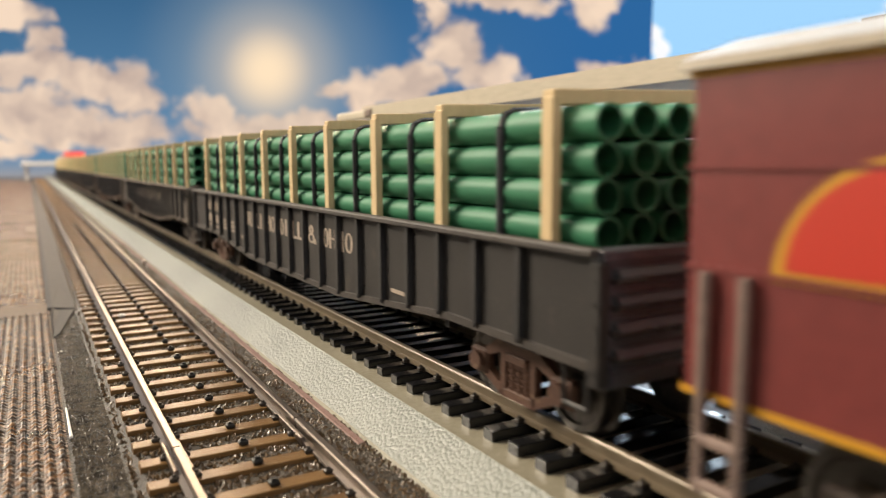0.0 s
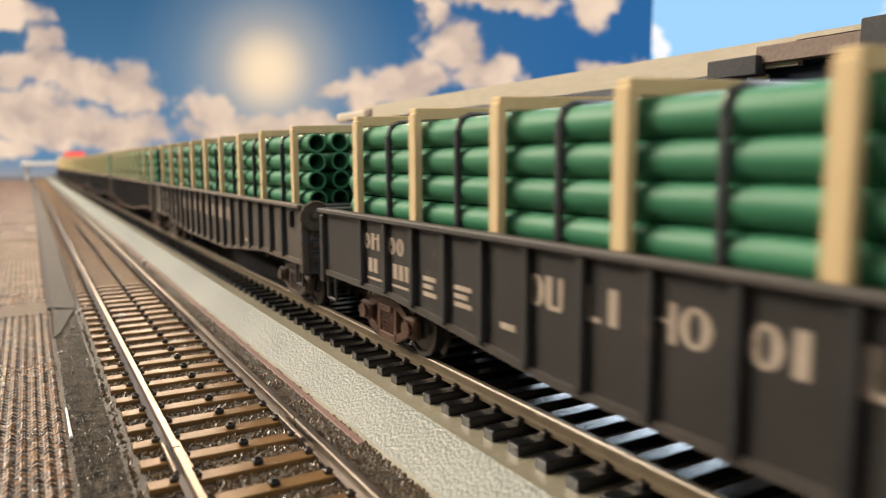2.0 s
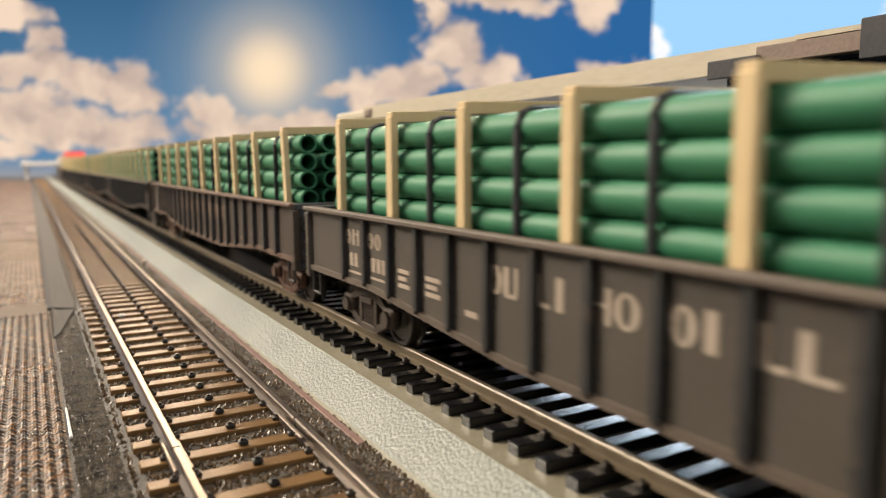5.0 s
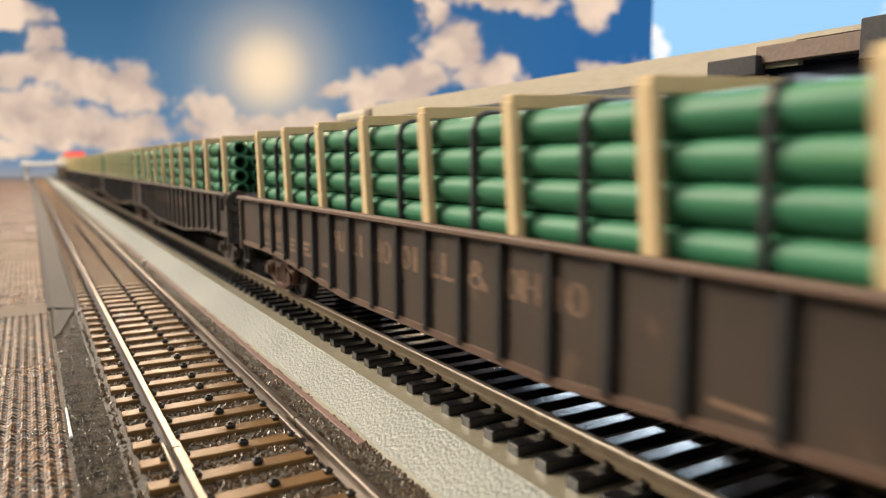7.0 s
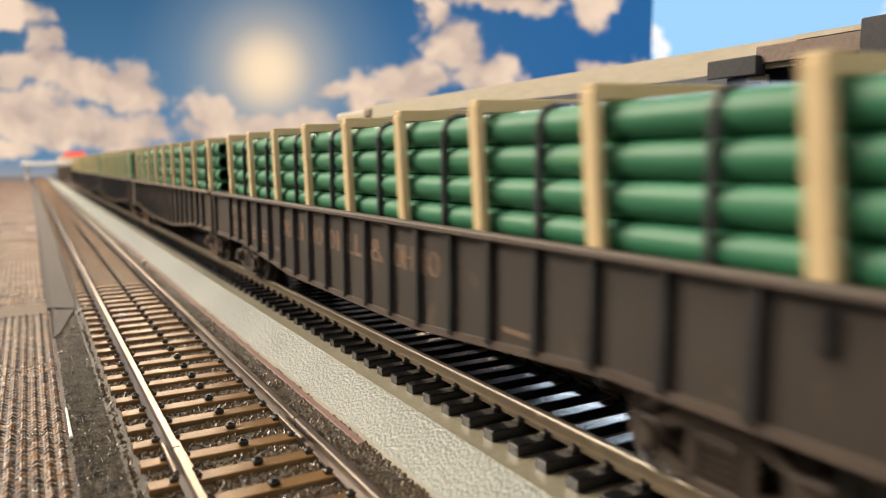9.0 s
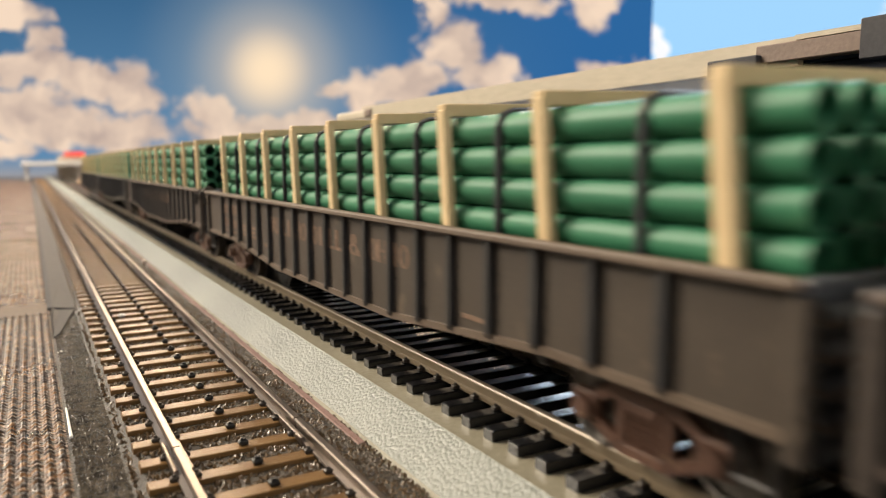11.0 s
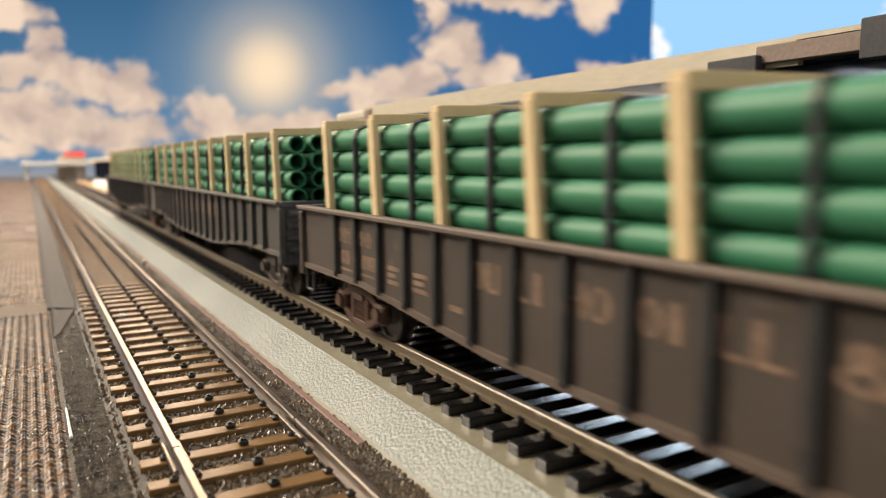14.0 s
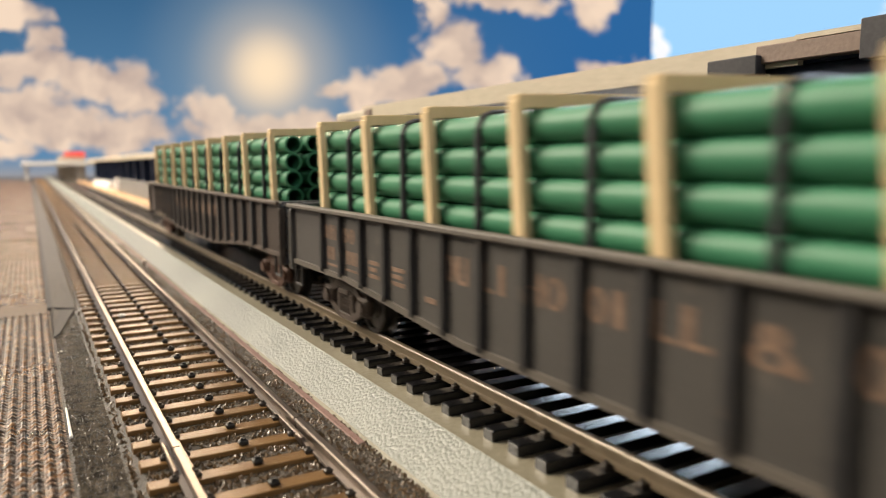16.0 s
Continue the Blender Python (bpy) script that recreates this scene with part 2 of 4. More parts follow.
    side = n.new("ShaderNodeMapRange")
    side.inputs["From Min"].default_value = -0.25
    side.inputs["From Max"].default_value = 0.25
    l.new(sep.outputs["X"], side.inputs["Value"])
    sky = mixed(side.outputs[0], sky, blues[2])
    shade = n.new("ShaderNodeTexNoise")
    shade.inputs["Scale"].default_value = 11
    shade.inputs["Detail"].default_value = 4
    l.new(base.outputs[0], shade.inputs["Vector"])
    sh = n.new("ShaderNodeMapRange")
    sh.inputs["From Min"].default_value = 0.35
    sh.inputs["From Max"].default_value = 0.62
    l.new(shade.outputs["Fac"], sh.inputs["Value"])
    cloud = mixed(sh.outputs[0], cloud_cols[0], cloud_cols[1])
    if sun:
        halo = blob(tc.outputs["Object"], sun[0], sun[1], 0.17, 0.18)
        sky = mixed(maths("MULTIPLY", halo, 0.55), sky, (0.28, 0.34, 0.38))
    col = mixed(mask.outputs[0], sky, cloud)
    if sun:
        core = blob(tc.outputs["Object"], sun[0], sun[1], 0.058, 0.058, 0.1)
        core2 = blob(tc.outputs["Object"], sun[0], sun[1], 0.105, 0.105, 0.0)
        col = mixed(maths("MULTIPLY", core2, 0.75), col, (0.66, 0.54, 0.42))
        col = mixed(core, col, (0.90, 0.70, 0.48))
    if grey_low:
        low = n.new("ShaderNodeMapRange")
        low.inputs["From Min"].default_value = grey_low[0]
        low.inputs["From Max"].default_value = grey_low[1]
        l.new(sep.outputs["Y"], low.inputs["Value"])
        col = mixed(low.outputs[0], col, grey_low[2])
    # the whole print goes into emission, so the sheet glows by itself
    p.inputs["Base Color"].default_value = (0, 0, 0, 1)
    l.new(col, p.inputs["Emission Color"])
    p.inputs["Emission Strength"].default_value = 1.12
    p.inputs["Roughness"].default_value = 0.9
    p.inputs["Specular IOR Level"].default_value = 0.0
    return m


def sheet(x, y):
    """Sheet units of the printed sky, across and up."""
    return ((x - 784) / 1000, (441 - y) / 1000)


# ---- mesh helpers (millimetres) ----
def box(bm, x0, x1, y0, y1, z0, z1, bevel=0.0, m=None):
    made = bmesh.ops.create_cube(bm, size=1)["verts"]
    for v in made:
        v.co = ((x0 + x1) / 2 + v.co.x * (x1 - x0), (y0 + y1) / 2 + v.co.y * (y1 - y0), (z0 + z1) / 2 + v.co.z * (z1 - z0))
    if bevel:
        edges = list({e for v in made for e in v.link_edges})
        made = list({v for f in bmesh.ops.bevel(bm, geom=edges, offset=bevel, segments=1, affect="EDGES")["faces"] for v in f.verts} | {v for v in made if v.is_valid})
    if m is not None:
        bmesh.ops.transform(bm, matrix=m, verts=made)
    return made


def prism(bm, outline, axis, a, b):
    """An outline of (u, v) pairs drawn along an axis from a to b: x gives (y, z), y gives (x, z), z gives (x, y)."""
    def at(u, v, w):
        return {"x": (w, u, v), "y": (u, w, v), "z": (u, v, w)}[axis]
    r0 = [bm.verts.new(at(u, v, a)) for u, v in outline]
    r1 = [bm.verts.new(at(u, v, b)) for u, v in outline]
    k = len(outline)
    bm.faces.new(r0)
    bm.faces.new(r1[::-1])
    for i in range(k):
        bm.faces.new((r0[i], r1[i], r1[(i + 1) % k], r0[(i + 1) % k]))


def rod(bm, p, q, r, n=8, r2=None):
    p, q = Vector(p), Vector(q)
    d = q - p
    m = Matrix.Translation((p + q) / 2) @ d.to_track_quat("Z", "Y").to_matrix().to_4x4()
    bmesh.ops.create_cone(bm, cap_ends=True, segments=n, radius1=r, radius2=r if r2 is None else r2, depth=d.length, matrix=m)


def mesh_of(name, bm, material, smooth=False, turned=False):
    bmesh.ops.recalc_face_normals(bm, faces=bm.faces)
    bmesh.ops.scale(bm, vec=(MM * SX, MM * (SX if turned else SY), MM), verts=bm.verts)
    me = bpy.data.meshes.new(name)
    bm.to_mesh(me)
    bm.free()
    me.materials.append(material)
    if smooth:
        me.polygons.foreach_set("use_smooth", [True] * len(me.polygons))
    return me


def part(name, bm, material, parent=None, label="", smooth=False, at=None, turned=False):
    ob = new(name, mesh_of(name, bm, material, smooth, turned))
    if parent is not None:
        ob.parent = parent
    if at is not None:
        ob.matrix_basis = at
    return tagged(ob, label) if label else ob


def again(ob, at, parent=None):
    """Another piece on the same mesh."""
    o = bpy.data.objects.new(ob.name.split(".")[0], ob.data)
    scene.collection.objects.link(o)
    o.parent = parent if parent is not None else ob.parent
    o.matrix_basis = at
    return o


def at_mm(x, y, z, rx=0, ry=0, rz=0):
    return pose(x * MM * SX, y * MM * SY, z * MM, rx, ry, rz)


def thing(name, label, category, at=None, group="", kind=""):
    ob = tagged(new(name), label, category, group, kind)
    ob.empty_display_size = 0.005
    if at is not None:
        ob.matrix_basis = at
    return ob


# ---- the room and the table ----
def room():
    for name, b in (("wall_north", (-3000, 3400, 3600, 3700, -900, 1600)), ("wall_south", (-3000, 3400, -2100, -2000, -900, 1600)),
                    ("wall_west", (-3100, -3000, -2000, 3600, -900, 1600)), ("wall_east", (3400, 3500, -2000, 3600, -900, 1600)),
                    ("floor", (-3100, 3500, -2100, 3700, -1000, -900)), ("ceiling", (-3100, 3500, -2100, 3700, 1600, 1700))):
        bm = bmesh.new()
        box(bm, *b)
        tagged(part(name, bm, WALL), "plain painted " + name.split("_")[0] + " of the layout room", name.split("_")[0], kind="structure")
    bm = bmesh.new()
    box(bm, -700, 900, -300, 2700, -900, 0, 2)
    tagged(part("ground", bm, FELT), "layout bench topped with gritty black sheet", "baseboard", kind="structure")


CLOUDS = [(*sheet(x, y), rx / 1000, ry / 1000) for x, y, rx, ry in (
    (40, 30, 80, 30), (95, 70, 40, 28), (60, 120, 90, 38), (185, 150, 110, 48), (250, 175, 60, 40), (60, 205, 120, 62), (180, 235, 170, 45),
    (370, 195, 55, 38), (480, 232, 190, 42), (590, 165, 26, 22), (650, 168, 55, 42), (725, 150, 75, 48), (800, 90, 62, 50), (760, 20, 26, 55), (860, 140, 75, 48),
    (890, 12, 110, 26), (1040, 25, 52, 48), (1085, 125, 62, 22), (650, 245, 130, 40), (15, 262, 60, 30))]


def backdrop():
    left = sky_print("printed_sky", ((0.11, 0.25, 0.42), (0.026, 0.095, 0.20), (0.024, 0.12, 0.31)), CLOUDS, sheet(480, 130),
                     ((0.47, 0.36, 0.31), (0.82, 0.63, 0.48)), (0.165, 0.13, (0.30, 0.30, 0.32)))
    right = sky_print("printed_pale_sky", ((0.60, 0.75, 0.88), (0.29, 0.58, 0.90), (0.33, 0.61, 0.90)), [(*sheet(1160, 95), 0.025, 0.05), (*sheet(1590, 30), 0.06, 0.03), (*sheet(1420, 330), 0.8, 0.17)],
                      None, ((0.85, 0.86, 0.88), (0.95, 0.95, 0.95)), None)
    for name, mat, x0, x1, y0, y1, d, label in (("backdrop", left, -350, 1148, -700, 327, 2.30, "printed backdrop of blue sky, sunlit clouds and hazy sun, made to glow"),
                                                ("backdrop_pale", right, 1144, 1800, -700, 330, 2.27, "pale blue printed sky sheet beside the cloud print, made to glow")):
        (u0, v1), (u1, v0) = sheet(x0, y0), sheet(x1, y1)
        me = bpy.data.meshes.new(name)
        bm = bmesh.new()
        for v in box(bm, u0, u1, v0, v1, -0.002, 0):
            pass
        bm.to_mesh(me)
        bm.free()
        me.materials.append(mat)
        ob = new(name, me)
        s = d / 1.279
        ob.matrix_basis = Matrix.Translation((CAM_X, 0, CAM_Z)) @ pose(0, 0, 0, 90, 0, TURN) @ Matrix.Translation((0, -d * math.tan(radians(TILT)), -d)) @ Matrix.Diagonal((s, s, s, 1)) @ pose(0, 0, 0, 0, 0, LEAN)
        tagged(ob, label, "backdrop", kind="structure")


# ---- cloth, tape and ballast beside the near track ----
def bead(x, y):
    """Height of the knotted rows of the cloth."""
    row = math.floor((2.0 - x) / 1.6)
    u = math.sin(math.pi * ((2.0 - x) % 1.6) / 1.6)
    v = math.sin(math.pi * ((y + 0.5 * (row % 2) + 0.3 * noise.noise((row * 1.7, y * 0.08, 0))) % 1.7) / 1.7)
    return 0.3 + 0.62 * (u ** 1.8) * (0.05 + 0.95 * v ** 1.3) + 0.15 * noise.noise((x * 0.8, y * 0.8, 3))


def cloth():
    for x0, y0, y1, dx, dy in ((-15.6, 66.0, 211.0, 0.2, 0.22), (-47.6, 225.0, 420.0, 0.4, 0.55)):
        nx, ny = int(round((2.0 - x0) / dx)) + 1, int((y1 - y0) / dy) + 1
        verts = [((x0 + dx * i) * MM * SX, (y0 + dy * j) * MM * SY, bead(x0 + dx * i, y0 + dy * j) * MM) for j in range(ny) for i in range(nx)]
        faces = [(j * nx + i, j * nx + i + 1, (j + 1) * nx + i + 1, (j + 1) * nx + i) for j in range(ny - 1) for i in range(nx - 1)]
        edge = [0, nx - 1, ny * nx - 1, (ny - 1) * nx]
        k = len(verts)
        verts += [(verts[e][0], verts[e][1], 0.0) for e in edge]
        faces += [(k, k + 1, edge[1], edge[0]), (k + 1, k + 2, edge[2], edge[1]), (k + 2, k + 3, edge[3], edge[2]), (k + 3, k, edge[0], edge[3])]
        me = bpy.data.meshes.new("woven_mat")
        me.from_pydata(verts, [], faces)
        me.polygons.foreach_set("use_smooth", [True] * len(me.polygons))
        me.materials.append(CLOTH)
        tagged(new("woven_mat", me), "tan ribbed woven cloth strip lying beside the track", "mat", "cloth strips")
    bm = bmesh.new()
    box(bm, -300, 2.0, 420.5, 1900, 0, 1.0)
    tagged(part("woven_mat", bm, CLOTH), "tan ribbed woven cloth strip lying beside the track", "mat", "cloth strips")
    # dark strip added for the shade in the gap between the cloths
    bm = bmesh.new()
    box(bm, -160, 2.2, 209, 227, 0, 0.55, 0.1)
    tagged(part("seam_strip", bm, surface("dark_seam", (0.09, 0.062, 0.04), (0.14, 0.10, 0.07), 0.7)), "dark brown strip standing in for the shaded gap in the cloth", "strip")
    bm = bmesh.new()
    prism(bm, [(1.6, 0.02), (9.2, 0.02), (9.0, 0.5), (6.0, 0.85), (3.0, 1.3), (1.6, 1.15)], "y", 214, 1900)
    tagged(part("grey_tape", bm, TAPE), "long grey cloth tape along the mat edge", "tape")
    bm = bmesh.new()
    pts = [(2.2, 180, 0.1), (3.6, 184, 0.1), (9.6, 222, 0.1), (9.4, 268, 0.2), (6.5, 270, 0.7), (2.2, 205, 1.2)]
    lo = [bm.verts.new(p) for p in pts]
    hi = [bm.verts.new((p[0], p[1], p[2] + 0.3)) for p in pts]
    bm.faces.new(lo)
    bm.faces.new(hi[::-1])
    for i in range(6):
        bm.faces.new((lo[i], hi[i], hi[(i + 1) % 6], lo[(i + 1) % 6]))
    tagged(part("tape_flap", bm, TAPE), "torn grey tape flap curling off the edge", "tape")
    bm = bmesh.new()
    rod(bm, (2.6, 112, 0.3), (2.5, 126, 0.4), 0.28, 6, 0.15)
    tagged(part("paint_fleck", bm, WHITE), "thin white paint fleck on the black sheet", "fleck")
    bm = bmesh.new()
    bmesh.ops.create_icosphere(bm, subdivisions=2, radius=0.75, matrix=Matrix.Translation((18.1, 189, 2.3)) @ Matrix.Diagonal((1.3, 1.0, 0.6, 1)))
    tagged(part("pebble", bm, WHITE, smooth=True), "small white crumb beside the rail", "crumb")


NEAR_ON = SLANT * 22.9     # the near track, the far track and the elevated line along the layout
FAR_ON = SLANT * 48
HIGH_ON = SLANT * 121


def ballast():
    bm = bmesh.new()
    prism(bm, [(8.2, 0.02), (10, 1.1), (33.2, 1.3), (33.9, 2.0), (37.4, 2.15), (38.2, 0.02)], "y", 20, 2100)
    tagged(part("ballast_bed", bm, GRAVEL), "dark brown gritty ballast between the ties", "ballast", kind="structure")
    def scatter(name, n, x0, x1, y0, y1, size, height, material, label, skip):
        rng = random.Random(n)
        verts, faces = [], []
        for i in range(n):
            y = y0 + (y1 - y0) * rng.random() ** 1.6
            x = rng.uniform(x0, x1)
            s = rng.uniform(*size)
            a = rng.uniform(0, 6.3)
            if skip and (y - 83.9 + 1.35) % 7.02 < 2.7 and 9.6 < x < 33.6:
                continue
            k, z = len(verts), height(x)
            for j in range(4):
                q = s * rng.uniform(0.7, 1.2)
                verts.append((x + q * math.cos(a + 1.57 * j), y + q * math.sin(a + 1.57 * j), z + rng.uniform(0, 0.3) * s))
            verts.append((x + rng.uniform(-0.4, 0.4) * s, y + rng.uniform(-0.4, 0.4) * s, z + s * rng.uniform(0.9, 1.4)))
            verts.append((x, y, z - s))
            faces += [(k, k + 1, k + 4), (k + 1, k + 2, k + 4), (k + 2, k + 3, k + 4), (k + 3, k, k + 4), (k + 1, k, k + 5), (k + 2, k + 1, k + 5), (k + 3, k + 2, k + 5), (k, k + 3, k + 5)]
        me = bpy.data.meshes.new(name)
        me.from_pydata([(a * MM * SX, b * MM * SY, c * MM) for a, b, c in verts], [], faces)
        me.materials.append(material)
        tagged(new(name, me), label, name, kind="stuff").matrix_basis = at_mm(0, NEAR_ON, 0)

    scatter("ballast", 26000, 8.6, 38.4, 45, 360, (0.14, 0.38), lambda x: 2.0 if x > 33.8 else 1.25 if x > 10 else 0.6, GRAIN, "loose brown ballast grains between the ties", True)
    scatter("grit", 24000, 2.6, 9.4, 58, 215, (0.09, 0.22), lambda x: 0.02, GRIT, "shiny black grit on the roofing sheet", False)


# ---- tracks ----
RAIL = [(-1.0, 0), (1.0, 0), (1.0, 0.3), (0.3, 0.55), (0.3, 1.35), (0.55, 1.5), (0.55, 1.95), (0.4, 2.15), (-0.4, 2.15), (-0.55, 1.95), (-0.55, 1.5), (-0.3, 1.35), (-0.3, 0.55), (-1.0, 0.3)]
LX, LZ = 22.93, 1.9          # near track: centre line, tie top
RX, RZ = 63.3, 7.55           # far track: centre line, tie top
RAIL_TOP = RZ + 2.15


def rail(parent, x, z, y0, y1, material):
    bm = bmesh.new()
    prism(bm, [(x + u, z + v) for u, v in RAIL], "y", y0, y1)
    return part("rail", bm, material, parent)


def tie_mesh(half, wide, high, chairs, name, material):
    bm = bmesh.new()
    box(bm, -half, half, -wide / 2, wide / 2, -high, 0, 0.12)
    for s in (-1, 1):
        for o in chairs:
            x = s * 8.7 + o
            box(bm, x - 0.55, x + 0.55, -0.5, 0.5, -0.1, 0.6, 0.15)
            rod(bm, (x, 0, 0.5), (x, 0, 0.9), 0.34, 7, 0.22)
    me = mesh_of(name, bm, material)
    me.materials.append(CHAIR)
    for f in me.polygons:
        f.material_index = 1 if f.center.z > 0.00005 else 0
    return me


def near_track():
    tr = thing("near_track", "empty track with brown ties and shiny nickel rails in ballast", "track", at_mm(0, NEAR_ON, 0), kind="structure")
    for x, cuts in ((LX - 8.7, (30, 89.5, 279, 900, 2100)), (LX + 8.7, (30, 92, 275, 900, 2100))):
        for a, b in zip(cuts, cuts[1:]):
            rail(tr, x, LZ, a + 0.2, b - 0.2, STEEL)
        for c in cuts[1:3]:
            bm = bmesh.new()
            for s in (-1, 1):
                box(bm, x + s * 0.95 - 0.3, x + s * 0.95 + 0.3, c - 5, c + 5, LZ, LZ + 1.0, 0.1)
            box(bm, x - 1.2, x + 1.2, c - 5, c + 5, LZ - 0.15, LZ - 0.01)
            part("rail_joiner", bm, STEEL, tr, "metal rail joiner")
    me = tie_mesh(13.2, 2.55, 1.7, (-1.35, 1.35), "tie", TIE_BROWN)
    bm = bmesh.new()
    box(bm, -0.65, 0.65, -0.6, 0.6, 0, 0.75, 0.2)
    rod(bm, (0, 0, 0.7), (0, 0, 1.0), 0.4, 6)
    stud = mesh_of("stud", bm, STUD)
    rng = random.Random(2)
    for i in range(-4, 290):
        y = 83.9 + 7.02 * i
        o = new("tie", me)
        o.parent = tr
        o.matrix_basis = at_mm(LX + rng.uniform(-0.15, 0.15), y, LZ, 0, 0, rng.uniform(-0.5, 0.5))
        if i < 60:
            s = new("stud", stud)
            s.parent = tr
            s.matrix_basis = at_mm(LX + 0.4, y, LZ)
    for x, y in ((35.0, 271.5),):
        bm = bmesh.new()
        rod(bm, (x, y, 0.5), (x, y, 4.4), 0.4, 8)
        bmesh.ops.create_icosphere(bm, subdivisions=2, radius=0.9, matrix=Matrix.Translation((x, y, 4.7)))
        tagged(part("track_pin", bm, STEEL), "small metal pin standing beside the rail", "pin")


def far_track():
    bm = bmesh.new()
    prism(bm, [(45.6, 6.05), (81.0, 6.05), (81.0, 0.0), (45.6, 0.0)], "y", -120, 2300)
    bed = tagged(part("roadbed", bm, BED_FLAT), "grey moulded plastic roadbed with pebbled shoulders", "roadbed", kind="structure")
    for s, a, b in ((-1, 45.6, 39.2), (1, 81.0, 87.4)):
        bm = bmesh.new()
        prism(bm, [(a, 6.0), (b, 2.1), (b, 0.0), (a, 0.0)], "y", -120, 2300)
        part("shoulder", bm, BED_COBBLE, bed, "pale pebbled shoulder")
        bm = bmesh.new()
        prism(bm, [(b, 2.0), (b - s * -0.8, 1.2), (b - s * -0.8, 0.0), (b, 0.0)], "y", -120, 2300)
        part("edge_strip", bm, BED_LIP, bed, "olive edge strip")
    bm = bmesh.new()
    box(bm, 37.0, 38.3, 85, 420, 0, 2.3, 0.2)
    tagged(part("foam_strip", bm, PINK), "thin pink foam sliver between track and roadbed", "strip")
    tr = thing("main_track", "main track with black ties and weathered rails under the train", "track", at_mm(0, SLANT * 50, 0), kind="structure")
    for x in (RX - 8.7, RX + 8.7):
        for a, b in ((-120, 330), (330.5, 1000), (1000.5, 2300)):
            rail(tr, x, RZ, a, b, RAIL_BROWN)
    me = tie_mesh(15.0, 2.15, 1.9, (-1.4, 1.4), "tie", TIE_BLACK)
    for i in range(-20, 270):
        o = new("tie", me)
        o.parent = tr
        o.matrix_basis = at_mm(RX, 49.4 + 5.18 * i, RZ)
    verts, faces = [], []
    for i in range(270, 430):
        y, k = 49.4 + 5.18 * i, len(verts)
        verts += [(RX + sx * 15, y + sy * 1.25, z) for z in (RZ - 1.9, RZ) for sx, sy in ((-1, -1), (1, -1), (1, 1), (-1, 1))]
        faces += [tuple(k + j for j in f) for f in ((4, 5, 6, 7), (0, 1, 5, 4), (1, 2, 6, 5), (2, 3, 7, 6), (3, 0, 4, 7))]
    me = bpy.data.meshes.new("far_ties")
    me.from_pydata([(a * MM * SX, b * MM * SY, c * MM) for a, b, c in verts], [], faces)
    me.materials.append(TIE_BLACK)
    o = tagged(new("far_ties", me), kind="stuff")
    o.parent = tr


# ---- the elevated line behind the train ----
DX = 120.0


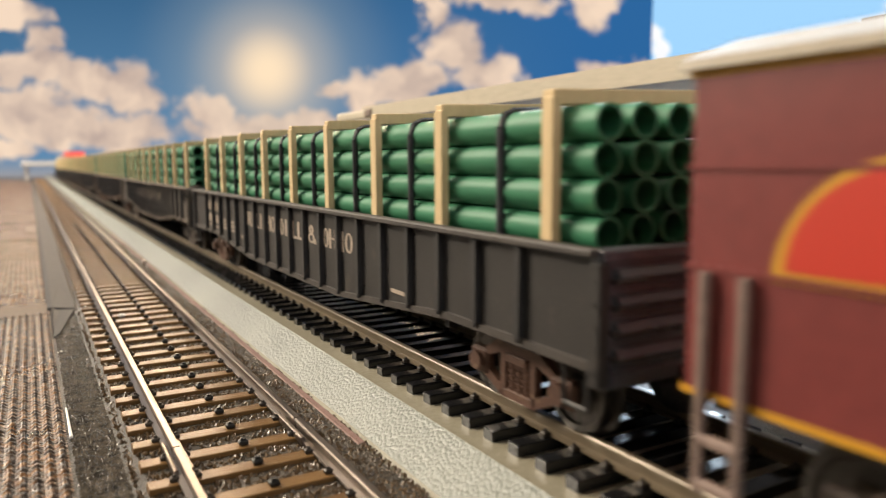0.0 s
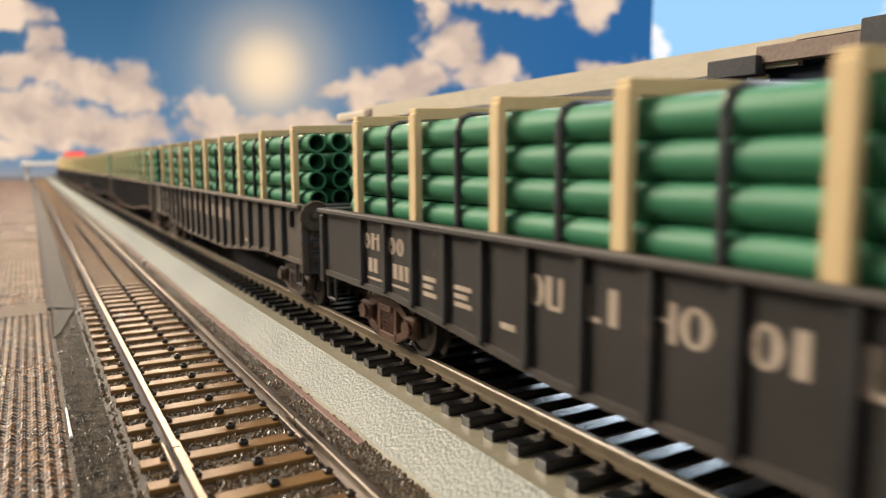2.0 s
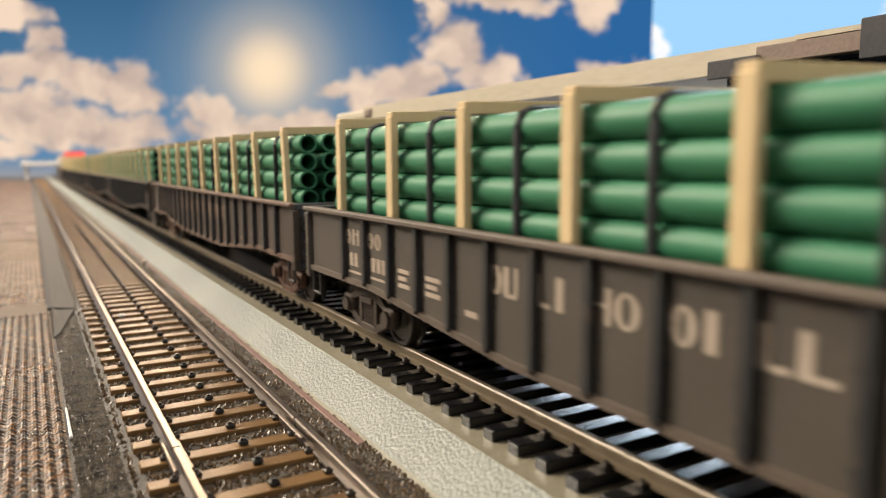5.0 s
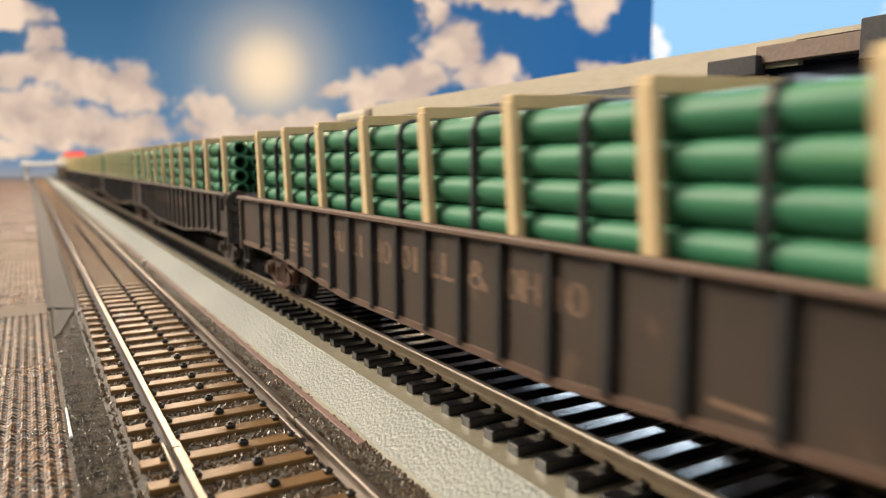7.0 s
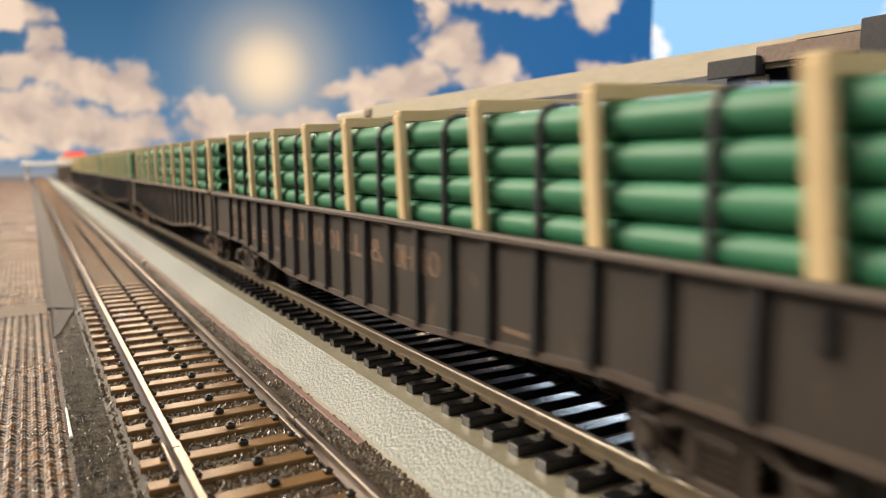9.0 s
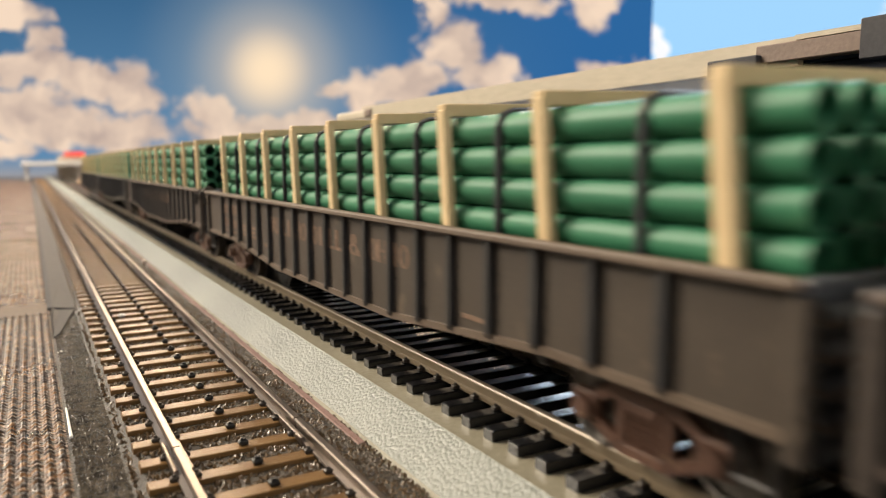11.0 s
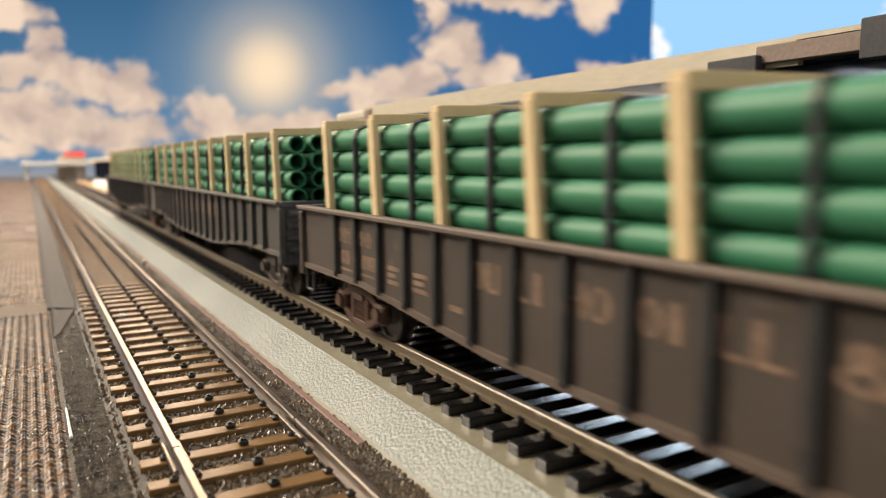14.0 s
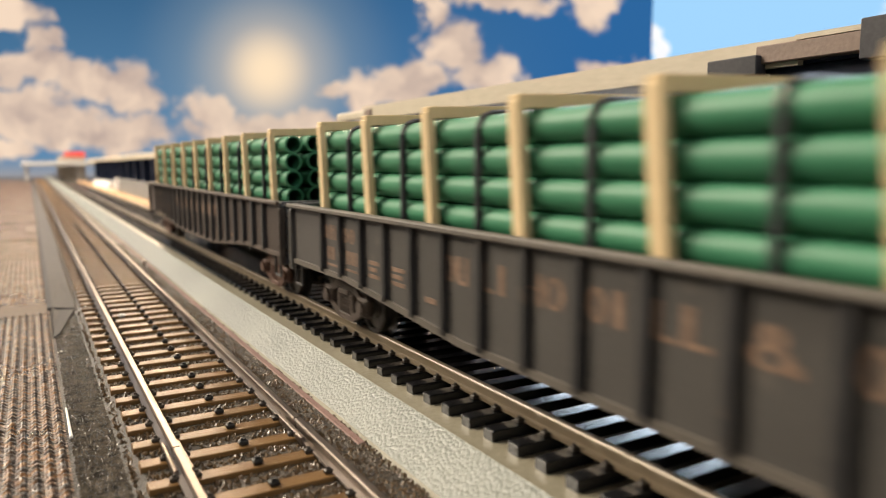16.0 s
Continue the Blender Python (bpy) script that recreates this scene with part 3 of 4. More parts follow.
def trestle():
    br = thing("trestle_bridge", "long elevated track on dark trestle legs with a beige edge", "bridge", at_mm(0, HIGH_ON, -0.6))
    bm = bmesh.new()
    prism(bm, [(66, 60.4), (250, 60.6), (250, 66.0), (66, 65.6)], "x", DX, DX + 1.5)
    part("fascia", bm, BEIGE, br, "beige wooden edge board")
    bm = bmesh.new()
    prism(bm, [(54.3, 64.7), (66, 64.7), (66, 65.6), (54.3, 65.6)], "x", DX - 1.2, DX + 1.5)
    part("lip", bm, BEIGE, br, "beige wooden edge board")
    bm = bmesh.new()
    prism(bm, [(250.3, 53.5), (806, 49.0), (1750, 46.5), (1750, 52.3), (806, 55.4), (250.3, 59.5)], "x", DX, DX + 1.5)
    part("fascia", bm, BEIGE, br, "beige wooden edge board")
    bm = bmesh.new()
    box(bm, DX - 0.5, DX + 4, 246, 276, 61.0, 64.6, 0.5)
    part("end_block", bm, BEIGE, br, "cream end block")
    bm = bmesh.new()
    box(bm, DX - 0.6, DX + 4.1, 241, 247, 61.4, 64.9, 0.4)
    part("end_cap", bm, BRIDGE_BROWN, br)
    bm = bmesh.new()
    prism(bm, [(20, 60.6), (250, 60.6), (250, 64.4), (20, 64.4)], "x", DX + 1.5, DX + 48)
    prism(bm, [(250.2, 54), (806, 49.4), (1750, 46.8), (1750, 51.8), (806, 54.8), (250.2, 59)], "x", DX + 1.5, DX + 48)
    part("deck", bm, BRIDGE_NAVY, br, "dark bridge deck")
    for a, b, x, z0, z1, mat, lab in ((72.3, 83, 117.5, 59.2, 62.9, BRIDGE_GREY, "dark grey girder"), (54.2, 73.5, 118.8, 61.2, 64.6, BRIDGE_BROWN, "brown weathered girder"),
                                      (20, 54, 117.0, 59.5, 66.2, BRIDGE_GREY, "dark grey girder")):
        bm = bmesh.new()
        box(bm, x, x + 3, a, b, z0, z1, 0.2)
        part("girder", bm, mat, br, lab)
    bm = bmesh.new()
    box(bm, DX + 2, DX + 40, 20, 82, 54.5, 60.6, 0.3)
    part("cross_beam", bm, BRIDGE_NAVY, br, "blue-black cross beam")
    bm = bmesh.new()
    prism(bm, [(60.0, 61), (75.5, 61), (77, 0), (59.2, 0)], "x", DX + 4, DX + 5.5)
    part("leg", bm, BRIDGE_NAVY, br)
    bm = bmesh.new()
    prism(bm, [(76.0, 60), (80.2, 60), (81.5, 0), (77.3, 0)], "x", DX + 3, DX + 5)
    part("leg", bm, BRIDGE_GREY, br, "dark grey outer leg")
    bm = bmesh.new()
    prism(bm, [(44.0, 61), (56.4, 61), (58.6, 0), (43, 0)], "x", DX + 4, DX + 5.5)
    part("leg", bm, BRIDGE_NAVY, br)
    bm = bmesh.new()
    prism(bm, [(-7.0, 49), (7.0, 49), (8, 0), (-8, 0)], "x", -5, 5)
    leg = part("leg", bm, BRIDGE_NAVY, br, at=at_mm(DX + 12, 700, 0))
    for y in range(780, 1740, 80):
        again(leg, at_mm(DX + 12, y, 0))
    for y in range(700, 1740, 200):
        again(leg, at_mm(DX + 40, y, 0))
    # small white block in front of the dark leg
    bm = bmesh.new()
    box(bm, DX + 2.4, DX + 4.1, 64.6, 67.0, 54.5, 56.3, 0.2)
    part("clip", bm, WHITE, br, "small white block on the leg")
    bm = bmesh.new()
    box(bm, DX + 1.2, DX + 4.1, 72.6, 77.0, 58.3, 59.6, 0.2)
    box(bm, DX + 1.2, DX + 2.2, 72.6, 74.0, 56.4, 58.4, 0.2)
    part("bracket", bm, BEIGE, br, "small pale bracket")
    bm = bmesh.new()
    box(bm, DX + 75, 890, -200, 1500, 0, 0.6)
    tagged(part("white_sheet", bm, WHITE), "plain white board lying behind the elevated line", "board")
    # added strip, coloured like the warm reflection on the ties beyond the train
    bm = bmesh.new()
    box(bm, 92, 112, 300, 1800, 0, 1.2)
    tagged(part("tan_plank", bm, WARM_GLINT), "tan strip standing in for warm light mirrored by the far ties", "plank")
    bm = bmesh.new()
    box(bm, 114, 118, 560, 1160, 0, 19)
    tagged(part("retaining_wall", bm, surface("pale_grey_wall", (0.40, 0.38, 0.37), (0.5, 0.48, 0.47), 0.7, 0, 2, 40, 0.2, 0.3)), "pale grey retaining wall under the elevated line", "wall")
    bm = bmesh.new()
    box(bm, 104, 118, 1165, 1420, 0, 11)
    tagged(part("low_wall", bm, WHITE), "low white wall beside the main track", "wall")
    fe = thing("fence", "low thin grey wire fence by the retaining wall", "fence")
    bm = bmesh.new()
    rod(bm, (0, 0, 0), (0, 0, 20), 0.6, 5)
    post = part("post", bm, TAPE, fe, at=at_mm(110, 760, 0))
    for i in range(1, 18):
        again(post, at_mm(110, 760 + 18 * i, 0))
    for z in (9, 18):
        bm = bmesh.new()
        rod(bm, (110, 758, z), (110, 1070, z), 0.3, 5)
        part("wire", bm, TAPE, fe)


def far_things():
    st = thing("station_building", "small far building with a pale body and red roof", "building")
    bm = bmesh.new()
    box(bm, 62, 118, 1830, 1900, 0, 60)
    part("wall", bm, BEIGE, st)
    bm = bmesh.new()
    prism(bm, [(72, 60), (122, 60), (116, 71), (80, 71)], "y", 1825, 1905)
    part("roof", bm, RED_ROOF, st, "red roof")
    bm = bmesh.new()
    box(bm, -14, 150, 1770, 1826, 37, 47, 1)
    for x in (-5, 60, 100, 140):
        box(bm, x - 4, x + 4, 1790, 1815, 0, 36)
    tagged(part("far_platform", bm, surface("pale_concrete", (0.45, 0.43, 0.41), (0.55, 0.53, 0.5), 0.7, 0, 2, 30, 0.2, 0.3)), "long pale raised platform at the far end", "platform")


# ---- rolling stock ----
PITCH, LENGTH, FIRST = 198.3, 188.0, 45.5
HALF = 15.5
RIM = 23.9
POST0, POSTSTEP = 11.8, 20.5
RIB0, RIBSTEP = 12.2, 8.79


def lattice_truck(parent, y, material, name="truck"):
    """A freight truck under a car; its wheel sets turn."""
    bm = bmesh.new()
    box(bm, -11, 11, -2.2, 2.2, 6.0, 8.6, 0.3)
    rod(bm, (0, 0, 8.5), (0, 0, 10.6), 3.0, 12)
    tk = part(name, bm, material, parent, at=at_mm(0, y, 0))
    for s in (-1, 1):
        bm = bmesh.new()
        x = s * 11.2
        for e in (-1, 1):
            box(bm, x - 0.8, x + 0.8, e * 8.2 - 2.0, e * 8.2 + 2.0, 3.3, 7.0, 0.4)
            prism(bm, [(e * 6.6, 4.4), (e * 7.4, 3.4), (e * 3.0, 1.3), (e * 2.6, 2.6)], "x", x - 0.55, x + 0.55)
            prism(bm, [(e * 7.2, 7.0), (e * 7.2, 5.9), (e * 3.2, 7.5), (e * 3.2, 9.0), (e * 4.2, 9.0)], "x", x - 0.55, x + 0.55)
            box(bm, x - 0.55, x + 0.55, e * 3.0 - 0.55, e * 3.0 + 0.55, 1.6, 9.0, 0.1)
        box(bm, x - 0.6, x + 0.6, -3.4, 3.4, 7.6, 9.0, 0.15)
        box(bm, x - 0.6, x + 0.6, -3.2, 3.2, 1.3, 2.6, 0.15)
        part("side_frame", bm, material, tk, "cast side frame")
        for yy in (-1.4, 0.0, 1.4):
            bm = bmesh.new()
            for q in range(5):
                rod(bm, (x, yy, 2.6 + q * 0.8), (x, yy, 3.1 + q * 0.8), 0.62, 8)
            rod(bm, (x, yy, 2.5), (x, yy, 6.6), 0.4, 6)
            part("spring", bm, material, tk)
        bm = bmesh.new()
        box(bm, x - 0.9, x + 0.9, -2.2, 2.2, 6.4, 7.6, 0.2)
        part("bolster_end", bm, material, tk)
        for e in (-1, 1):
            bm = bmesh.new()
            rod(bm, (x, e * 8.2, 5.1), (x + s * 1.4, e * 8.2, 5.1), 1.35, 10)
            part("bearing_cap", bm, material, tk)
    sets = []
    for yy in (-8.2, 8.2):
        bm = bmesh.new()
        half = [(7.1, 0.9), (7.1, 5.7), (7.6, 5.7), (7.75, 5.1), (9.6, 5.0), (9.65, 4.2), (9.3, 3.9), (9.3, 2.2), (9.9, 1.7), (9.9, 0.9), (11.4, 0.9)]
        rings = [[bm.verts.new((x, rr * math.cos(a), rr * math.sin(a))) for a in (2 * math.pi * q / 20 for q in range(20))] for x, rr in [(-x, rr) for x, rr in half[::-1]] + half]
        for ra, rb in zip(rings, rings[1:]):
            for q in range(20):
                bm.faces.new((ra[q], ra[(q + 1) % 20], rb[(q + 1) % 20], rb[q]))
        bm.faces.new(rings[0])
        bm.faces.new(rings[-1])
        sets.append(part("wheelset", bm, WHEEL, tk, "metal wheel pair on an axle", at=at_mm(0, yy, 5.1), turned=True))
    return tk, sets


WHEELSETS = []


def belly(y, length):
    """Bottom of the side sheet: shallow over the trucks, deep between them."""
    d = min(y, length - y)
    return 10.9 - 3.3 * min(1.0, max(0.0, (d - 28) / 38))


def gondola(k, paint, trim, truck_paint, letters, brake_wheel):
    """A fish-belly gondola car; its front end at y = 0, rail top at z = 0."""
    names = ("near-black", "grey-brown", "rust-brown", "dark brown", "brown", "weathered brown", "slate grey", "dark brown")
    car = thing("gondola_car", names[k] + " open gondola car with ribbed fish-belly sides", "gondola car", group="gondola cars")
    L = LENGTH
    bm = bmesh.new()
    ys = [0, 28, 66, L - 66, L - 28, L]
    for s in (-1, 1):
        out = [(y, belly(y, L)) for y in ys] + [(L, RIM - 0.6), (0, RIM - 0.6)]
        prism(bm, out, "x", s * HALF, s * (HALF - 0.9))
    box(bm, -HALF + 0.9, HALF - 0.9, 1.0, L - 1.0, 11.4, 12.4)
    part("body", bm, paint, car)
    for s in (-1, 1):
        bm = bmesh.new()
        box(bm, s * (HALF + 0.45) - 1.0, s * (HALF + 0.45) + 1.0, -0.3, L + 0.3, RIM - 0.9, RIM, 0.2)
        part("top_rim", bm, trim, car, "worn top rim")
        bm = bmesh.new()
        prism(bm, [(y, belly(y, L) + (1.0 if i == 0 else 0.0)) for i in (0, 1) for y in (ys if i == 0 else ys[::-1])], "x", s * (HALF - 0.1), s * (HALF + 0.45))
        part("bottom_flange", bm, trim, car)
        # ribs
        for i in range(19):
            y = RIB0 + RIBSTEP * i
            z0 = belly(y, L) + 0.9
            bm = bmesh.new()
            x0, x1 = s * (HALF - 0.05), s * (HALF + 0.9)
            prism(bm, [(y - 0.5, z0 + 0.4), (y - 0.5, RIM - 0.85), (y + 0.5, RIM - 0.85), (y + 0.5, z0 + 0.4), (y, z0 - 0.4)], "x", x0, x1)
            for q in range(4):
                zz = z0 + 2 + q * (RIM - 4 - z0) / 3
                rod(bm, (s * (HALF - 0.05), y - 1.15, zz), (s * (HALF + 0.18), y - 1.15, zz), 0.16, 5)
                rod(bm, (s * (HALF - 0.05), y + 1.15, zz), (s * (HALF + 0.18), y + 1.15, zz), 0.16, 5)
            part("rib", bm, RIB_DARK, car)
    for y, s in ((0.0, -1), (L, 1)):
        bm = bmesh.new()
        box(bm, -HALF + 0.9, HALF - 0.9, y - 0.45, y + 0.45, 9.6, RIM - 0.7)
        panel = part("end_panel", bm, END_DAYLIT, car, "dark corrugated end panel")
        for z in (12.6, 15.4, 18.2, 21.0):
            bm = bmesh.new()
            prism(bm, [(y, z - 1.25), (y + s * 0.9, z - 0.75), (y + s * 1.5, z), (y + s * 0.9, z + 0.75), (y, z + 1.25)], "x", -HALF + 1.4, HALF - 1.4)
            part("corrugation", bm, END_DAYLIT, panel)
        bm = bmesh.new()
        box(bm, -HALF - 0.5, HALF + 0.5, y - 0.9, y + 0.9, RIM - 1.5, RIM - 0.02, 0.25)
        part("end_rim", bm, END_DAYLIT, car)
        bm = bmesh.new()
        box(bm, -HALF, HALF, y - 0.9, y + 0.9, 9.2, 11.0, 0.2)
        part("end_sill", bm, END_DAYLIT, car)
        for sx in (-1, 1):
            bm = bmesh.new()
            box(bm, sx * (HALF + 0.1) - 0.75, sx * (HALF + 0.1) + 0.75, y - 0.95, y + 0.75, 9.4, RIM - 1.4, 0.2)
            for q in range(5):
                rod(bm, (sx * (HALF + 0.8), y - 0.1, 11 + q * 2.4), (sx * (HALF + 1.0), y - 0.1, 11 + q * 2.4), 0.2, 6)
            part("corner_post", bm, paint, car, "riveted corner post")
        bm = bmesh.new()
        box(bm, -5.0, 5.0, y + s * 0.4, y + s * 2.2, 9.6, 10.3, 0.15)
        part("end_walkway", bm, IRON, car)
        bm = bmesh.new()
        rod(bm, (6.0, y + s * 1.0, 9.0), (6.4, y + s * 3.6, 4.2), 0.35, 6)
        part("air_hose", bm, IRON, car)
        for sx in (-1, 1):
            for z in (12.5, 15.2, 17.9, 20.6):
                bm = bmesh.new()
                rod(bm, (sx * 14.6, y + s * 1.6, z), (sx * 11.0, y + s * 1.6, z), 0.22, 5)
                for xx in (14.5, 11.1):
                    rod(bm, (sx * xx, y + s * 0.4, z), (sx * xx, y + s * 1.6, z), 0.2, 5)
                part("grab_iron", bm, trim, car)
            bm = bmesh.new()
            yy = y - s * 3.2
            for dy in (-1.8, 1.8):
                rod(bm, (sx * HALF, yy + dy, 10.8), (sx * HALF, yy + dy, 6.4), 0.3, 5)
            rod(bm, (sx * HALF, yy - 1.8, 6.4), (sx * HALF, yy + 1.8, 6.4), 0.32, 5)
            part("step", bm, IRON, car, "corner stirrup step")
        bm = bmesh.new()
        box(bm, -1.3, 1.3, y, y + s * 4.2, 6.9, 8.9, 0.3)
        box(bm, -1.9, 1.5, y + s * 3.6, y + s * 6.0, 6.3, 9.3, 0.4)
        rod(bm, (1.0, y + s * 4.6, 6.6), (1.0, y + s * 4.6, 3.6), 0.25, 5)
        part("coupler", bm, RUST, car, "rust-brown knuckle coupler")
    bm = bmesh.new()
    box(bm, -2.2, 2.2, 3, L - 3, 8.6, 11.4)
    for y in range(30, 170, 18):
        box(bm, -HALF + 1, HALF - 1, y - 0.6, y + 0.6, 9.2, 11.4)
    rod(bm, (6, 80, 8.6), (6, 100, 8.6), 2.3, 10)
    part("underframe", bm, IRON, car, "black centre sill and cross bearers")
    if brake_wheel:
        bm = bmesh.new()
        c = (-HALF + 1.6, -2.3, 21.6)
        dish = [(0.2, 0.6), (-1.7, 0.6), (-1.8, 2.5), (-1.7, 3.0), (-2.4, 3.25), (-2.8, 2.95), (-2.4, 2.5), (-2.1, 1.2), (-2.9, 0.7), (-3.0, 0.1)]
        rings = [[bm.verts.new((c[0] + rr * math.cos(a), y, c[2] + rr * math.sin(a))) for a in (2 * math.pi * q / 24 for q in range(24))] for y, rr in dish]
        for ra, rb in zip(rings, rings[1:]):
            for q in range(24):
                bm.faces.new((ra[q], ra[(q + 1) % 24], rb[(q + 1) % 24], rb[q]))
        bm.faces.new(rings[0])
        bm.faces.new(rings[-1])
        part("brake_wheel", bm, paint, car, "round dished brake wheel on a shaft", turned=True)
        bm = bmesh.new()
        box(bm, -HALF - 0.8, -HALF, 6.4, 7.6, 18.6, 22.2, 0.2)
        part("tack_board", bm, IRON, car)
    # lettering as plain strokes between the ribs
    if letters is not None:
        xo = -HALF - 0.06

        def stroke(y0, y1, z0, z1):
            box(bm, xo - 0.03, xo + 0.1, min(y0, y1), max(y0, y1), z0, z1)

        def hoop(c, ry, z0, z1, fat=0.95):
            """A flat upright ring."""
            outer, inner = [], []
            zc, rz = (z0 + z1) / 2, (z1 - z0) / 2
            for q in range(18):
                a = 2 * math.pi * q / 18
                outer.append(bm.verts.new((xo - 0.03, c + ry * math.cos(a), zc + rz * math.sin(a))))
                inner.append(bm.verts.new((xo - 0.03, c + (ry - fat) * math.cos(a), zc + (rz - 0.4) * math.sin(a))))
            for q in range(18):
                bm.faces.new((outer[q], outer[(q + 1) % 18], inner[(q + 1) % 18], inner[q]))

        def mark(kind, a, b, z0, z1):
            """One plain shape from a back to b."""
            if kind == "ring":
                hoop((a + b) / 2, (a - b) / 2, z0, z1)
            elif kind == "pair":
                stroke(a, a - 1.05, z0, z1)
                stroke(b + 0.7, b, z0, z1)
                stroke(a - 1.05, b + 0.7, z0 + 1.8, z0 + 2.15)
            elif kind == "foot":
                stroke(a - 0.2, a - 1.3, z0, z1)
                stroke(a - 1.3, b, z0, z0 + 0.55)
            elif kind == "cup":
                stroke(a, a - 1.0, z0 + 0.4, z1)
                stroke(b + 0.6, b, z0 + 0.4, z1)
                stroke(a - 0.3, b + 0.2, z0, z0 + 0.5)
            else:
                stroke((a + b) / 2 - 0.6, (a + b) / 2 + 0.6, z0, z1)

        zl, zh = 16.2, 20.0
        rows = {5: (("bar", 65.0, 63.0, zl, zh), ("ring", 62.7, 59.3, zl, zh)), 6: (("ring", 73.2, 70.3, zl, zh), ("pair", 70.2, 66.9, zl, zh)),
                7: (("ring", 80.6, 78.2, 18.0, zh), ("ring", 81.3, 77.6, zl, 18.3), ("foot", 78.4, 76.9, zl, 17.2)), 8: (("foot", 91.2, 88.2, zl, zh), ("foot", 87.8, 84.6, zl, zh)),
                9: (("ring", 99.3, 96.4, zl, zh), ("bar", 96.0, 94.0, zl, zh)), 10: (("pair", 110.0, 106.3, zl, zh), ("ring", 105.9, 102.6, zl, zh)),
                11: (("foot", 118.3, 115.4, zl, zh), ("bar", 115.0, 112.4, zl, zh)), 12: (("ring", 126.7, 123.9, zl, zh), ("cup", 123.6, 120.9, zl, zh)),
                16: (("ring", 161.3, 158.9, 18.0, 20.8), ("ring", 158.6, 156.2, 18.0, 20.8)), 17: (("ring", 170.2, 167.9, 18.0, 20.8), ("pair", 167.4, 164.6, 18.0, 20.8))}
        for i in range(2, 18):
            y = RIB0 + RIBSTEP * i
            bm = bmesh.new()
            for m in rows.get(i, ()):
                mark(*m)
            if i in (14, 15):
                for q in range(3):
                    stroke(y + 6.9 - 0.5 * (i - 14), y + 2.9 + 0.9 * (q % 2), 13.1 + q * 1.15, 13.75 + q * 1.15)
            elif i == 13:
                stroke(y + 5.4, y + 2.6, 12.2, 13.0)
            elif i in (16, 17):
                for q in range(3 if i == 16 else 2):
                    stroke(y + 6.9 - 1.9 * q, y + 5.6 - 1.9 * q, 14.2, 16.6)
                stroke(y + 7.4, y + 1.1, 12.9, 13.3)
            elif i == 3:
                stroke(y + 1.0, y + 6.4, 11.9, 12.5)
            if len(bm.verts):
                part("lettering", bm, letters, car, "worn cream lettering strokes")
            else:
                bm.free()
    for y in (18.0, L - 18.0):
        tk, sets = lattice_truck(car, y, truck_paint)
        WHEELSETS.extend(sets)
    return car


RISE = 0.035      # the stack stands a little higher on its outer side


def pipe_load(lean=0.0):
    """Green pipes in wooden frames with black straps; lean: how far the post tops stand back, mm."""
    load = thing("pipe_load", "green plastic pipes stacked in " + ("leaning" if lean else "upright") + " pale wooden frames with black straps", "pipe load", group="pipe loads")
    r, wall = 2.03, 0.38
    n = 18
    bm = bmesh.new()
    y0, y1 = 3.8, LENGTH - 6.5
    rings = []
    for rr, y in ((r, y0), (r, y1), (r - wall, y1), (r - wall, y0)):
        rings.append([bm.verts.new((rr * math.cos(2 * math.pi * i / n), y, rr * math.sin(2 * math.pi * i / n))) for i in range(n)])
    for a in range(4):
        for i in range(n):
            bm.faces.new((rings[a][i], rings[a][(i + 1) % n], rings[(a + 1) % 4][(i + 1) % n], rings[(a + 1) % 4][i]))
    pm = mesh_of("pipe", bm, PIPE_GREEN, smooth=True)
    pm.set_sharp_from_angle(angle=radians(50))
    rng = random.Random(9)
    cols = [-11.0 + 5.2 * i for i in range(5)]
    for row in range(5):
        for x in cols:
            o = new("pipe", pm)
            o.parent = load
            o.matrix_basis = at_mm(x + rng.uniform(-0.12, 0.12), rng.uniform(-0.4, 0.4), 36.9 - 4.08 * row + RISE * (x - cols[0]) + rng.uniform(-0.05, 0.05), 0, rng.uniform(0, 360), 0)
    xa, xb = -13.95, 12.6
    for i in range(9):
        y = POST0 + POSTSTEP * i - (2.3 if i == 0 else 0)
        for x in (xa, xb):
            bm = bmesh.new()
            t = rng.uniform(-0.15, 0.15)
            box(bm, x - 0.6, x + 0.6, y - 1.0 + t, y + 1.0 + t, 12.4, 39.9 + (RISE * 26.5 if x > 0 else 0), 0.12)
            for v in bm.verts:
                v.co.y += lean * (v.co.z - 24) / 16 + rng.uniform(-0.05, 0.05)
            part("post", bm, WOODEN, load)
        bm = bmesh.new()
        box(bm, xa - 0.4, xb + 0.8, y - 0.95 + lean * 0.97, y + 0.95 + lean * 0.97, 38.95, 40.7, 0.12)
        for v in bm.verts:
            v.co.z += RISE * (v.co.x - xa)
        part("top_beam", bm, WOODEN, load)
        if i < 8:
            ys = y + POSTSTEP * 0.5
            bm = bmesh.new()
            xl, xr, zt = cols[0] - r - 0.12, cols[-1] + r + 0.12, 36.9 + r + 0.1
            up = RISE * (xr - xl)
            path = [(xl, 13), (xl, 36.8), (xl + 0.6, zt - 0.6), (xl + 2.0, zt), (xr - 2.0, zt + up), (xr - 0.6, zt - 0.6 + up), (xr, 36.8 + up), (xr, 13)]
            for p, q in zip(path, path[1:]):
                rod(bm, (p[0], ys, p[1]), (q[0], ys, q[1]), 0.52, 6)
            part("strap", bm, STRAP, load, "black strap")
    return load


